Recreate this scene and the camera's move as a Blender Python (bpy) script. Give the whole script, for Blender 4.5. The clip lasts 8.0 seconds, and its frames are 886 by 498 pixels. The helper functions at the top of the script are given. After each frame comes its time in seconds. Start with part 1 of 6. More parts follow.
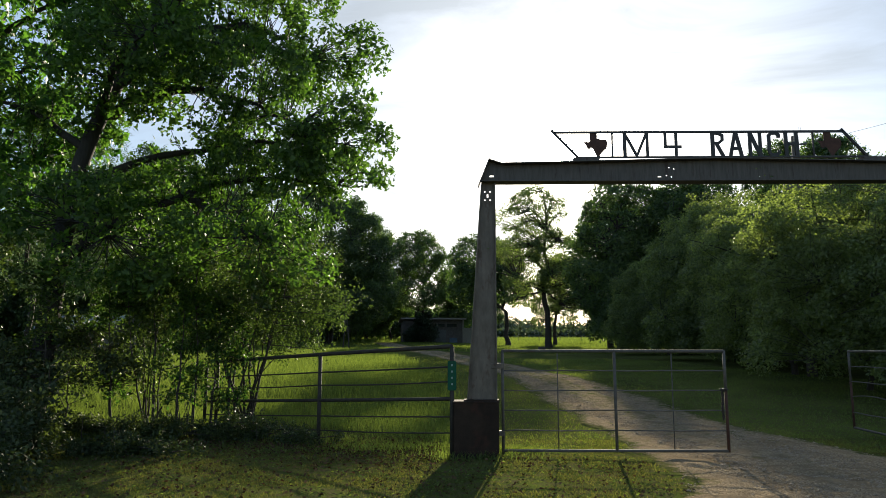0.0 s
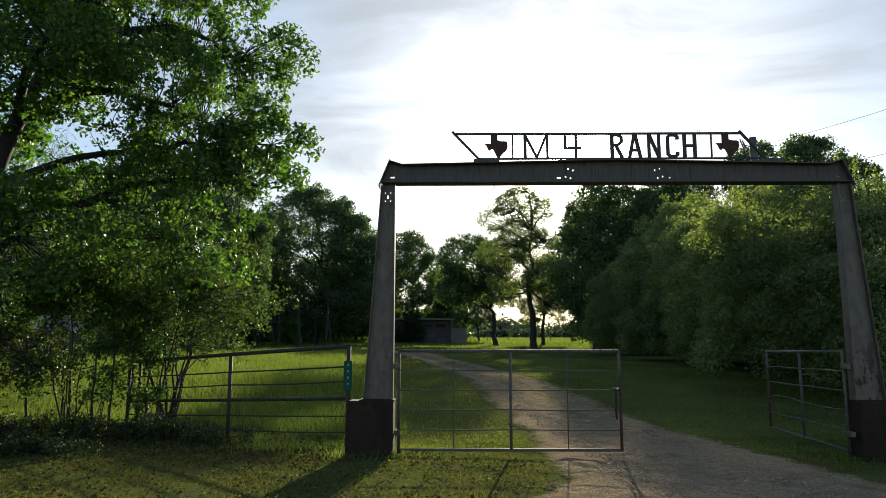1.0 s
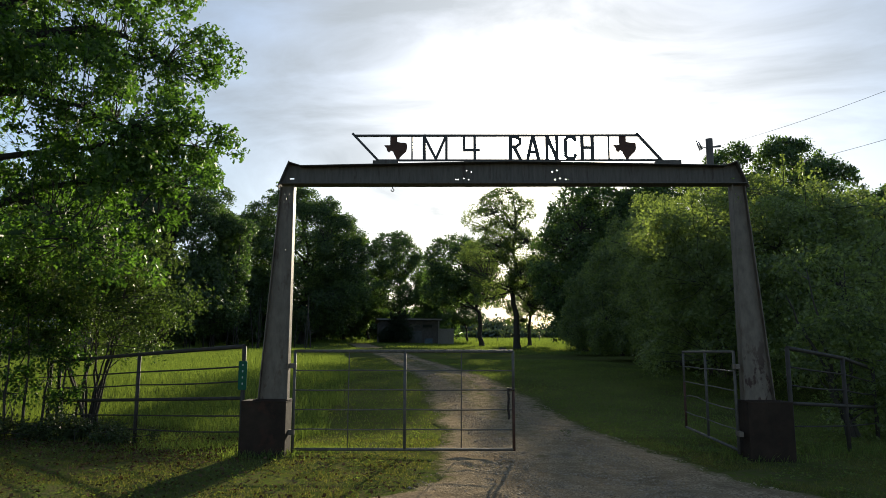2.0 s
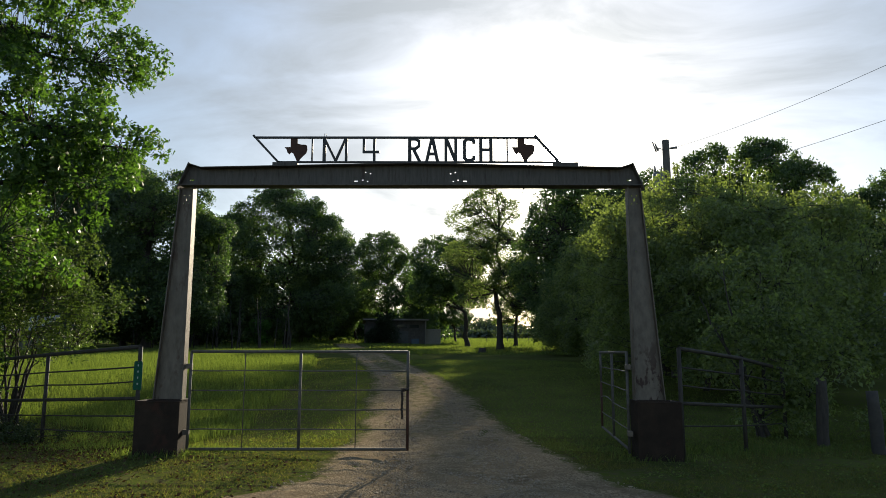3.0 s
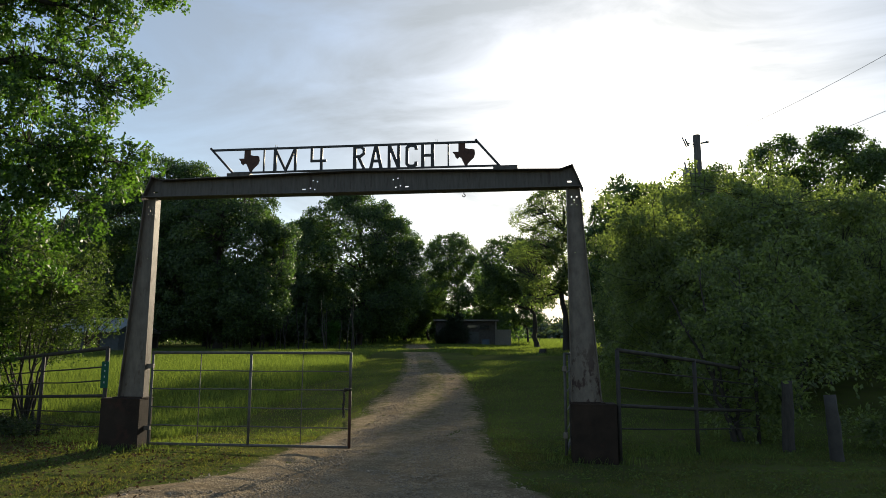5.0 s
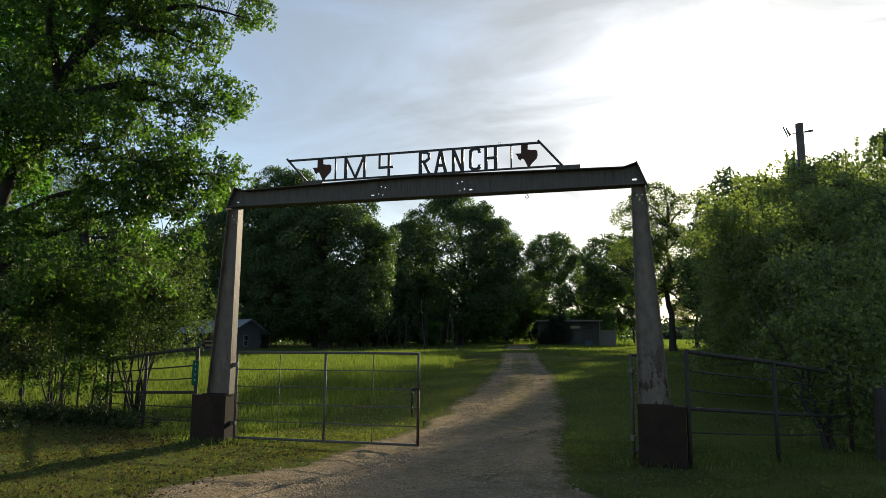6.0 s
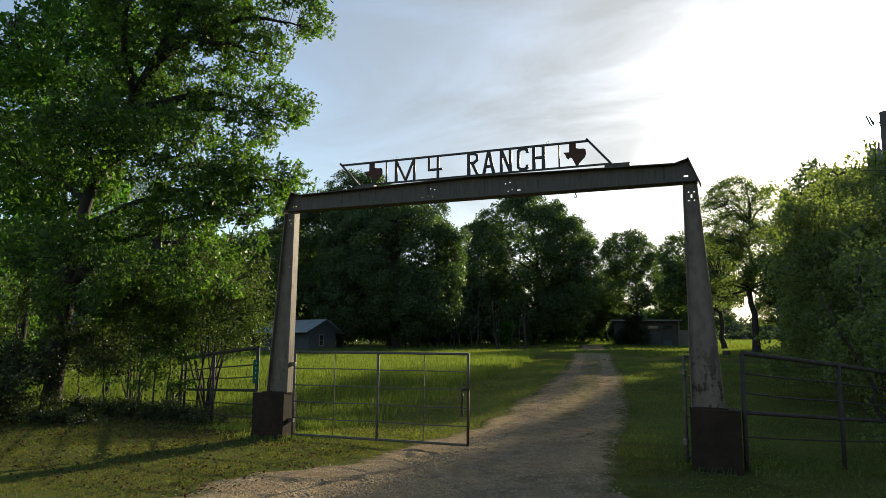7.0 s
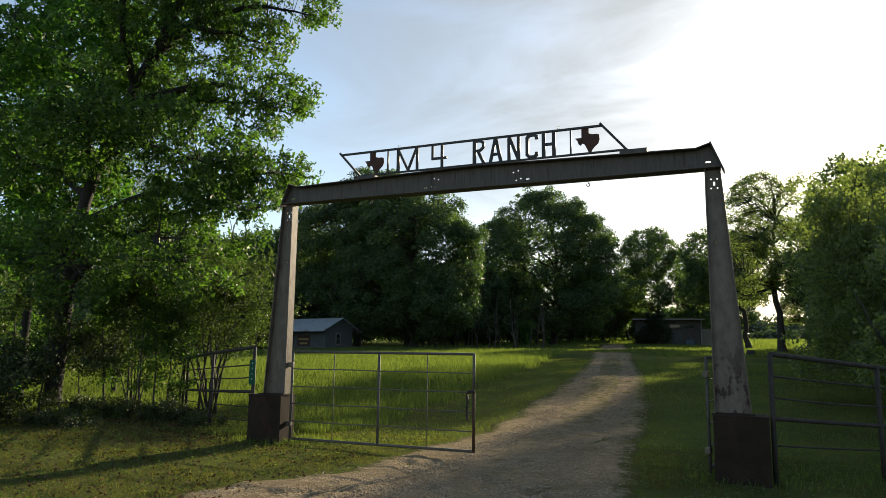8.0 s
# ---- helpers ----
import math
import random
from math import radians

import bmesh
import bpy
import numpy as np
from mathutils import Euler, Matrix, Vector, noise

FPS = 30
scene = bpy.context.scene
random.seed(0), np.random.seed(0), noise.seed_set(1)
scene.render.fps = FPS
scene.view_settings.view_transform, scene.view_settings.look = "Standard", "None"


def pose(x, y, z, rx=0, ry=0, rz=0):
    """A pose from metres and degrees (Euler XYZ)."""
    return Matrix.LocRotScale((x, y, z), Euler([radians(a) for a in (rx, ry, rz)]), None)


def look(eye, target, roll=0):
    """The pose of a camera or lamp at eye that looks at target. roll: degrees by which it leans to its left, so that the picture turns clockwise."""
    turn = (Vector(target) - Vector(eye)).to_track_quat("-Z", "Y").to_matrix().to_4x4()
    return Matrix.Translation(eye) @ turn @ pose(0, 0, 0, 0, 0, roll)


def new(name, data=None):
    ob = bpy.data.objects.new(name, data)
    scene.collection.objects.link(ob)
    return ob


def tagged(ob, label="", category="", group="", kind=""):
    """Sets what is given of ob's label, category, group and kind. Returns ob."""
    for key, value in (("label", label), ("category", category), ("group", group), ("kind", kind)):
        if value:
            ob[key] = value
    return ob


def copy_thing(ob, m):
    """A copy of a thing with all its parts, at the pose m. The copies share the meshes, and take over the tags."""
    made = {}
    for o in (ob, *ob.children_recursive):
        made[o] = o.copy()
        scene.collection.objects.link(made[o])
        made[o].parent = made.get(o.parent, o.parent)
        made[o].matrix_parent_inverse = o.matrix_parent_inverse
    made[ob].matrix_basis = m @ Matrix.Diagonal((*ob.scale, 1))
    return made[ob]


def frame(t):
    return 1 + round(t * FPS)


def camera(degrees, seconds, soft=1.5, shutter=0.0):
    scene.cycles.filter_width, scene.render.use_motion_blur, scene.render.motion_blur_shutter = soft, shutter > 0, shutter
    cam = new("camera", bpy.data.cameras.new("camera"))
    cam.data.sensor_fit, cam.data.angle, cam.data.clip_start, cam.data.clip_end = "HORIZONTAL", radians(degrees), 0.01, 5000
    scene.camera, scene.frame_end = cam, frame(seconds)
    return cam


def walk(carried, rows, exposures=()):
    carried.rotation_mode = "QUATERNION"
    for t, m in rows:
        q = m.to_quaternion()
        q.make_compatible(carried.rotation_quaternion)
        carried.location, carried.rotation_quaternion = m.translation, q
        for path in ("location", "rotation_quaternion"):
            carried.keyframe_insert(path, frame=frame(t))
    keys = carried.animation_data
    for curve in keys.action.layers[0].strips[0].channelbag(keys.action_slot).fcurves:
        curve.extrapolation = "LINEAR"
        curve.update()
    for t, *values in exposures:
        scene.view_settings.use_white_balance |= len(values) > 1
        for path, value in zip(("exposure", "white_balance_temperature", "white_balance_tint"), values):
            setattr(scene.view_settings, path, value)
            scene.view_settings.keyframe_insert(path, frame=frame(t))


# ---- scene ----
cam = camera(64.6, 8.0, soft=0.55)
METRES, EYE, TILT, LEAN, TURN = 8.18, 1.47, 0.0, 0.0, 1.0
ROWS = [
    (0.0, 0.0, 0.0, 0.0, -0.01, 8.31, -0.04),
    (0.5, 0.0852, -0.0048, -0.0005, -0.08, 8.34, -0.03),
    (1.0, 0.1721, -0.0092, -0.0006, -0.17, 8.34, -0.05),
    (1.5, 0.258, -0.0134, -0.0008, -0.27, 8.35, -0.07),
    (3.0, 0.521, -0.0304, -0.0001, -0.75, 8.39, -0.1),
    (3.5, 0.6006, -0.0345, 0.0004, -0.66, 8.39, -0.09),
    (4.0, 0.6699, -0.0397, 0.0011, 0.86, 8.4, -0.09),
    (5.5, 0.8165, -0.0512, 0.0022, 9.88, 8.42, -0.28),
    (6.0, 0.8509, -0.053, 0.0024, 14.65, 8.42, -0.4),
    (6.5, 0.8804, -0.0532, 0.0032, 18.86, 8.4, -0.56),
    (7.0, 0.9005, -0.0452, 0.0043, 20.83, 8.34, -0.63),
    (7.5, 0.9065, -0.0131, 0.0055, 22.28, 8.3, -0.7),
    (8.0, 0.8982, 0.041, 0.0067, 22.47, 8.23, -0.72),
]
walk(cam, [(t, pose(0, 0, EYE, TILT, LEAN, TURN) @ pose(METRES * x, METRES * y, METRES * z, 90 + pitch, roll, yaw)) for t, x, y, z, yaw, pitch, roll in ROWS], exposures=((0, 1.16, 6480, 10), (1.5, 1.0, 6500, 10), (3.7, 0.93, 6650, 10), (5.5, 0.95, 6700, 10), (7, 1.06, 6980, 10), (8, 1.2, 7000, 10)))

# ---- light ----
SUN_AZ, SUN_EL = 9.4, 15.9          # degrees east of +y, above the horizon
SUN_DIR = Vector((math.sin(radians(SUN_AZ)) * math.cos(radians(SUN_EL)), math.cos(radians(SUN_AZ)) * math.cos(radians(SUN_EL)), math.sin(radians(SUN_EL))))
sun_lamp = bpy.data.lights.new("sun", "SUN")
sun_lamp.energy, sun_lamp.angle, sun_lamp.color = 4.5, radians(0.6), (1.0, 0.88, 0.66)
sun = new("sun", sun_lamp)
sun.matrix_world = look((0, 0, 60), Vector((0, 0, 60)) - SUN_DIR)

world = bpy.data.worlds.new("world")
scene.world = world
world.use_nodes = True


def nd(tree, kind, operation="", data_type="", blend_type="", use_clamp=False, **values):
    """A node of that kind; values set its inputs, by name, with underscores for blanks."""
    n = tree.nodes.new(kind)
    if operation:
        n.operation = operation
    if data_type:
        n.data_type = data_type
    if blend_type:
        n.blend_type = blend_type
    if use_clamp:
        n.use_clamp = True
    for key, value in values.items():
        n.inputs[key.replace("_", " ")].default_value = value
    return n


def build_sky():
    t = world.node_tree
    t.nodes.clear()
    out = nd(t, "ShaderNodeOutputWorld")
    bg = nd(t, "ShaderNodeBackground", Strength=0.104)
    sky = nd(t, "ShaderNodeTexSky")
    sky.sky_type, sky.sun_disc = "NISHITA", False
    sky.sun_elevation, sky.sun_rotation = radians(SUN_EL), radians(SUN_AZ)
    sky.air_density, sky.dust_density, sky.ozone_density = 1.0, 0.7, 2.0
    co = nd(t, "ShaderNodeTexCoord")
    # thin high cloud, drawn out along the horizon
    mp = nd(t, "ShaderNodeMapping")
    mp.inputs["Scale"].default_value = (1.5, 1.5, 4.6)
    mp.inputs["Rotation"].default_value = (0.25, 0.35, 0.4)
    cloud = nd(t, "ShaderNodeTexNoise", Scale=1.7, Detail=9.0, Roughness=0.56, Distortion=0.9)
    ramp = nd(t, "ShaderNodeMapRange", From_Min=0.4, From_Max=0.62, To_Min=0.5, To_Max=0.92)
    mix = nd(t, "ShaderNodeMix", data_type="RGBA")
    mix.inputs["B"].default_value = (1.75, 2.02, 2.28, 1)
    # glow of the hazy air round the sun
    dot = nd(t, "ShaderNodeVectorMath", operation="DOT_PRODUCT")
    dot.inputs[1].default_value = SUN_DIR
    wide = nd(t, "ShaderNodeMath", operation="POWER", use_clamp=True)
    wide.inputs[1].default_value = 18.0
    tight = nd(t, "ShaderNodeMath", operation="POWER", use_clamp=True)
    tight.inputs[1].default_value = 260.0
    disc = nd(t, "ShaderNodeMapRange", From_Min=0.99965, From_Max=0.9999, To_Min=0.0, To_Max=120.0)
    wide_c = nd(t, "ShaderNodeVectorMath", operation="SCALE")
    wide_c.inputs[0].default_value = (1.7, 1.7, 1.66)
    tight_c = nd(t, "ShaderNodeVectorMath", operation="SCALE")
    tight_c.inputs[0].default_value = (26.0, 24.0, 20.0)
    disc_c = nd(t, "ShaderNodeVectorMath", operation="SCALE")
    disc_c.inputs[0].default_value = (1.0, 0.95, 0.8)
    a = nd(t, "ShaderNodeVectorMath", operation="ADD")
    b = nd(t, "ShaderNodeVectorMath", operation="ADD")
    c = nd(t, "ShaderNodeVectorMath", operation="ADD")
    L = t.links.new
    L(co.outputs["Generated"], mp.inputs["Vector"])
    L(mp.outputs["Vector"], cloud.inputs["Vector"])
    L(cloud.outputs["Fac"], ramp.inputs["Value"])
    # the veil of cloud thins out away from the sun
    thin = nd(t, "ShaderNodeMapRange", From_Min=0.66, From_Max=0.94, To_Min=0.28, To_Max=1.0)
    cover = nd(t, "ShaderNodeMath", operation="MULTIPLY")
    L(dot.outputs["Value"], thin.inputs["Value"])
    L(ramp.outputs["Result"], cover.inputs[0])
    L(thin.outputs["Result"], cover.inputs[1])
    L(cover.outputs["Value"], mix.inputs["Factor"])
    L(sky.outputs["Color"], mix.inputs["A"])
    L(co.outputs["Generated"], dot.inputs[0])
    L(dot.outputs["Value"], wide.inputs[0])
    L(dot.outputs["Value"], tight.inputs[0])
    L(dot.outputs["Value"], disc.inputs["Value"])
    lit = nd(t, "ShaderNodeMapRange", From_Min=0.4, From_Max=0.6, To_Min=0.75, To_Max=1.15)
    veil = nd(t, "ShaderNodeMath", operation="MULTIPLY")
    L(cloud.outputs["Fac"], lit.inputs["Value"])
    L(wide.outputs["Value"], veil.inputs[0])
    L(lit.outputs["Result"], veil.inputs[1])
    L(veil.outputs["Value"], wide_c.inputs["Scale"])
    L(tight.outputs["Value"], tight_c.inputs["Scale"])
    L(disc.outputs["Result"], disc_c.inputs["Scale"])
    L(mix.outputs["Result"], a.inputs[0])
    L(wide_c.outputs["Vector"], a.inputs[1])
    L(a.outputs["Vector"], b.inputs[0])
    L(tight_c.outputs["Vector"], b.inputs[1])
    L(b.outputs["Vector"], c.inputs[0])
    L(disc_c.outputs["Vector"], c.inputs[1])
    L(c.outputs["Vector"], bg.inputs["Color"])
    L(bg.outputs["Background"], out.inputs["Surface"])


build_sky()

# ---- materials ----


def material(name):
    m = bpy.data.materials.new(name)
    m.use_nodes = True
    t = m.node_tree
    return m, t, t.nodes["Principled BSDF"], t.links.new


def grained(name, dark, light, scale=8.0, rough=0.7, metal=0.0, bump=0.3, bump_scale=60.0, stain=None, stain_at=(0.55, 0.7), stretch=(1, 1, 1), stain_scale=3.0, stain_below=None, spec=0.5):
    """Paint, rust, wood, plaster: two colours mixed by noise, an optional stain with edges of its own, and fine relief."""
    m, t, p, L = material(name)
    co = nd(t, "ShaderNodeTexCoord")
    mp = nd(t, "ShaderNodeMapping")
    mp.inputs["Scale"].default_value = stretch
    n1 = nd(t, "ShaderNodeTexNoise", Scale=scale, Detail=8.0, Roughness=0.65)
    mix = nd(t, "ShaderNodeMix", data_type="RGBA")
    mix.inputs["A"].default_value, mix.inputs["B"].default_value = (*dark, 1), (*light, 1)
    rg = nd(t, "ShaderNodeMapRange", From_Min=0.3, From_Max=0.7)
    L(co.outputs["Object"], mp.inputs["Vector"])
    L(mp.outputs["Vector"], n1.inputs["Vector"])
    L(n1.outputs["Fac"], rg.inputs["Value"])
    L(rg.outputs["Result"], mix.inputs["Factor"])
    colour = mix.outputs["Result"]
    if stain:
        n3 = nd(t, "ShaderNodeTexNoise", Scale=stain_scale, Detail=10.0, Roughness=0.7)
        r3 = nd(t, "ShaderNodeMapRange", From_Min=stain_at[0], From_Max=stain_at[1])
        mix2 = nd(t, "ShaderNodeMix", data_type="RGBA")
        mix2.inputs["B"].default_value = (*stain, 1)
        L(mp.outputs["Vector"], n3.inputs["Vector"])
        L(n3.outputs["Fac"], r3.inputs["Value"])
        amount = r3.outputs["Result"]
        if stain_below:
            sep = nd(t, "ShaderNodeSeparateXYZ")
            low = nd(t, "ShaderNodeMapRange", From_Min=stain_below[0], From_Max=stain_below[1], To_Min=1.0, To_Max=0.0)
            both = nd(t, "ShaderNodeMath", operation="MULTIPLY")
            L(co.outputs["Object"], sep.inputs["Vector"])
            L(sep.outputs["Z"], low.inputs["Value"])
            L(amount, both.inputs[0])
            L(low.outputs["Result"], both.inputs[1])
            amount = both.outputs["Value"]
        L(amount, mix2.inputs["Factor"])
        L(colour, mix2.inputs["A"])
        colour = mix2.outputs["Result"]
    L(colour, p.inputs["Base Color"])
    n2 = nd(t, "ShaderNodeTexNoise", Scale=bump_scale, Detail=4.0)
    bp = nd(t, "ShaderNodeBump", Strength=bump, Distance=0.01)
    L(mp.outputs["Vector"], n2.inputs["Vector"])
    L(n2.outputs["Fac"], bp.inputs["Height"])
    L(bp.outputs["Normal"], p.inputs["Normal"])
    p.inputs["Roughness"].default_value, p.inputs["Metallic"].default_value = rough, metal
    p.inputs["Specular IOR Level"].default_value = spec
    return m


def leafy(name, dark, light, glow=0.45, gloss=0.5, tint=(1.6, 1.7, 0.65)):
    """Leaves: colour varies leaf by leaf; light passes through them."""
    m, t, p, L = material(name)
    geo = nd(t, "ShaderNodeNewGeometry")
    info = nd(t, "ShaderNodeObjectInfo")
    co = nd(t, "ShaderNodeTexCoord")
    n1 = nd(t, "ShaderNodeTexNoise", Scale=0.7, Detail=3.0)
    add = nd(t, "ShaderNodeMath", operation="MULTIPLY_ADD")
    add.inputs[1].default_value = 1.0
    half = nd(t, "ShaderNodeMath", operation="MULTIPLY_ADD", use_clamp=True)
    half.inputs[1].default_value = 0.55
    mix = nd(t, "ShaderNodeMix", data_type="RGBA")
    mix.inputs["A"].default_value, mix.inputs["B"].default_value = (*dark, 1), (*light, 1)
    L(co.outputs["Object"], n1.inputs["Vector"])
    L(geo.outputs["Random Per Island"], add.inputs[0])
    off = nd(t, "ShaderNodeMath", operation="MULTIPLY_ADD")
    off.inputs[1].default_value, off.inputs[2].default_value = 0.25, -0.36
    L(info.outputs["Random"], off.inputs[0])
    L(off.outputs["Value"], add.inputs[2])
    L(n1.outputs["Fac"], half.inputs[0])
    L(add.outputs["Value"], half.inputs[2])
    L(half.outputs["Value"], mix.inputs["Factor"])
    L(mix.outputs["Result"], p.inputs["Base Color"])
    p.inputs["Roughness"].default_value, p.inputs["Specular IOR Level"].default_value = (0.85 if gloss < 0.1 else 0.4 if gloss > 0.6 else 0.48), gloss
    tr = nd(t, "ShaderNodeBsdfTranslucent")
    warm = nd(t, "ShaderNodeMix", data_type="RGBA", blend_type="MULTIPLY", Factor=1.0)
    warm.inputs["B"].default_value = (*tint, 1)
    L(mix.outputs["Result"], warm.inputs["A"])
    L(warm.outputs["Result"], tr.inputs["Color"])
    sh = nd(t, "ShaderNodeMixShader", Fac=glow)
    out = t.nodes["Material Output"]
    L(p.outputs["BSDF"], sh.inputs[1])
    L(tr.outputs["BSDF"], sh.inputs[2])
    L(sh.outputs["Shader"], out.inputs["Surface"])
    return m


STEEL = grained("weathered_steel", (0.076, 0.061, 0.047), (0.15, 0.122, 0.096), 5.0, 0.62, 0.25, 0.25, 90, stain=(0.06, 0.032, 0.022), stain_at=(0.56, 0.66), stretch=(2.2, 2.2, 0.8))
STEEL_RUST = grained("rust_blotched_steel", (0.09, 0.073, 0.057), (0.172, 0.141, 0.112), 5.0, 0.65, 0.2, 0.3, 90, stain=(0.04, 0.019, 0.014), stain_at=(0.505, 0.56), stretch=(1.9, 1.9, 1.0), stain_below=(1.2, 1.9))
BOOT = grained("dark_boot_steel", (0.015, 0.0105, 0.008), (0.036, 0.024, 0.017), 4.0, 0.85, 0.0, 0.3, 80, stain=(0.05, 0.022, 0.015), stain_at=(0.57, 0.72), spec=0.15)
SIGN = grained("black_sign_steel", (0.012, 0.012, 0.013), (0.03, 0.027, 0.027), 12.0, 0.55, 0.2, 0.2, 90)
RUSTY = grained("rusty_plate", (0.035, 0.014, 0.009), (0.085, 0.035, 0.022), 14.0, 0.8, 0.1, 0.4, 90)
GALV = grained("galvanised_tube", (0.056, 0.051, 0.045), (0.115, 0.105, 0.093), 14.0, 0.7, 0.1, 0.15, 120, stain=(0.1, 0.06, 0.04), stain_at=(0.6, 0.72), stain_scale=6.0, spec=0.3)
TUBE = grained("dark_fence_tube", (0.02, 0.017, 0.0145), (0.05, 0.042, 0.035), 10.0, 0.7, 0.1, 0.2, 120, stain=(0.06, 0.03, 0.02), stain_at=(0.58, 0.7), spec=0.3)
CHAIN = grained("rusty_chain", (0.018, 0.013, 0.011), (0.05, 0.036, 0.028), 30.0, 0.6, 0.3, 0.2, 100)
GREEN = grained("green_plate_paint", (0.002, 0.05, 0.026), (0.003, 0.072, 0.038), 9.0, 0.6, 0.0, 0.05, 60, spec=0.2)
WHITE = grained("white_paint", (0.45, 0.45, 0.43), (0.65, 0.65, 0.62), 14.0, 0.5, 0.0, 0.1, 60)
BARK = grained("bark", (0.018, 0.015, 0.012), (0.055, 0.046, 0.037), 9.0, 0.9, 0.0, 1.0, 30, stretch=(3, 3, 0.6))
BARK_GREY = grained("grey_bark", (0.012, 0.0105, 0.009), (0.035, 0.031, 0.026), 7.0, 0.9, 0.0, 1.0, 26, stretch=(3, 3, 0.5))
TIMBER = grained("weathered_timber", (0.045, 0.038, 0.032), (0.125, 0.105, 0.088), 6.0, 0.85, 0.0, 0.7, 40, stretch=(5, 5, 0.5))
SIDING = grained("pale_siding", (0.24, 0.28, 0.32), (0.36, 0.41, 0.46), 3.0, 0.6, 0.0, 0.2, 30)
BLUEGREY = grained("bluegrey_siding", (0.05, 0.054, 0.056), (0.084, 0.09, 0.092), 3.0, 0.6, 0.0, 0.2, 30)
ROOFTIN = grained("roof_tin", (0.17, 0.195, 0.205), (0.29, 0.32, 0.335), 4.0, 0.6, 0.1, 0.15, 50, stain=(0.1, 0.06, 0.035), stain_at=(0.55, 0.68), stain_scale=0.5)
SHEDWALL = grained("grey_shed_boards", (0.05, 0.044, 0.042), (0.10, 0.09, 0.086), 3.0, 0.8, 0.0, 0.3, 30)
DARKWOOD = grained("dark_opening_timber", (0.02, 0.018, 0.016), (0.05, 0.043, 0.036), 6.0, 0.8)
BLUEBOX = grained("blue_plastic", (0.03, 0.06, 0.11), (0.05, 0.1, 0.16), 6.0, 0.4)
CERAMIC = grained("grey_equipment", (0.07, 0.07, 0.072), (0.14, 0.14, 0.142), 9.0, 0.45)
WIRE = grained("black_wire", (0.02, 0.02, 0.02), (0.04, 0.04, 0.04), 9.0, 0.6)
GLASS_DARK, _t, _p, _L = material("window_glass")
_p.inputs["Base Color"].default_value, _p.inputs["Roughness"].default_value, _p.inputs["Metallic"].default_value = (0.02, 0.025, 0.03, 1), 0.06, 0.0

OAK_LEAF = leafy("oak_leaf", (0.02, 0.044, 0.016), (0.09, 0.146, 0.042), 0.54, 0.25, (1.45, 1.85, 0.55))
GUM_LEAF = leafy("broad_leaf", (0.03, 0.076, 0.024), (0.095, 0.178, 0.042), 0.58, 0.3, (1.5, 1.85, 0.6))
BUSH_LEAF = leafy("bush_leaf", (0.028, 0.049, 0.019), (0.076, 0.114, 0.038), 0.48, 0.2)
# weeds of the fence row; its shade is part of this dark leaf colour
SHADED_WEED_LEAF = leafy("shaded_weed_leaf", (0.018, 0.03, 0.013), (0.055, 0.076, 0.03), 0.26, 0.25)
WOOD_LEAF = leafy("woodland_leaf", (0.022, 0.043, 0.017), (0.095, 0.14, 0.048), 0.47, 0.5, (1.5, 1.8, 0.7))
HEDGE_LEAF = leafy("hedge_leaf", (0.066, 0.092, 0.044), (0.16, 0.2, 0.085), 0.58)
WALNUT_LEAF = leafy("airy_leaf", (0.062, 0.09, 0.045), (0.15, 0.195, 0.09), 0.64, 0.3)
FAR_LEAF = leafy("far_leaf", (0.035, 0.052, 0.034), (0.07, 0.094, 0.055), 0.22)
BLADE = leafy("grass_blade", (0.066, 0.095, 0.036), (0.13, 0.168, 0.064), 0.5, 0.0, (1.65, 1.72, 0.6))
BLADE_VERGE = leafy("verge_grass_blade", (0.056, 0.086, 0.028), (0.145, 0.17, 0.058), 0.48, 0.0, (1.7, 1.7, 0.6))
BLADE_DRY = leafy("mown_grass_blade", (0.056, 0.07, 0.026), (0.15, 0.15, 0.058), 0.44, 0.0, (1.65, 1.6, 0.65))
STONE = grained("gravel_stone", (0.145, 0.11, 0.074), (0.39, 0.308, 0.215), 18.0, 0.85, 0.0, 0.4, 90)
DEAD_LEAF = leafy("dead_leaf", (0.045, 0.028, 0.016), (0.12, 0.08, 0.046), 0.1, 0.0, (1.3, 1.0, 0.6))
MARK = grained("faded_white_mark", (0.2, 0.28, 0.24), (0.3, 0.37, 0.33), 14.0, 0.5)
BEAM = grained("streaked_beam_steel", (0.046, 0.039, 0.033), (0.094, 0.08, 0.068), 5.0, 0.65, 0.15, 0.25, 90, stain=(0.035, 0.02, 0.015), stain_at=(0.54, 0.66), stretch=(5.0, 2.2, 0.6))
OCHRE = grained("faded_yellow_paint", (0.2, 0.15, 0.05), (0.3, 0.24, 0.09), 9.0, 0.6)
FASCIA = grained("pale_fascia_paint", (0.16, 0.15, 0.14), (0.26, 0.245, 0.23), 5.0, 0.7)
NEEDLE = leafy("dark_needle", (0.016, 0.026, 0.016), (0.036, 0.052, 0.03), 0.2, 0.2)
NARROW_LEAF = leafy("narrow_leaf", (0.045, 0.08, 0.055), (0.085, 0.13, 0.09), 0.4)

# ---- helpers of this place ----
rng = np.random.default_rng(7)


def smooth01(a, b, v):
    t = np.clip((v - a) / (b - a), 0, 1)
    return t * t * (3 - 2 * t)


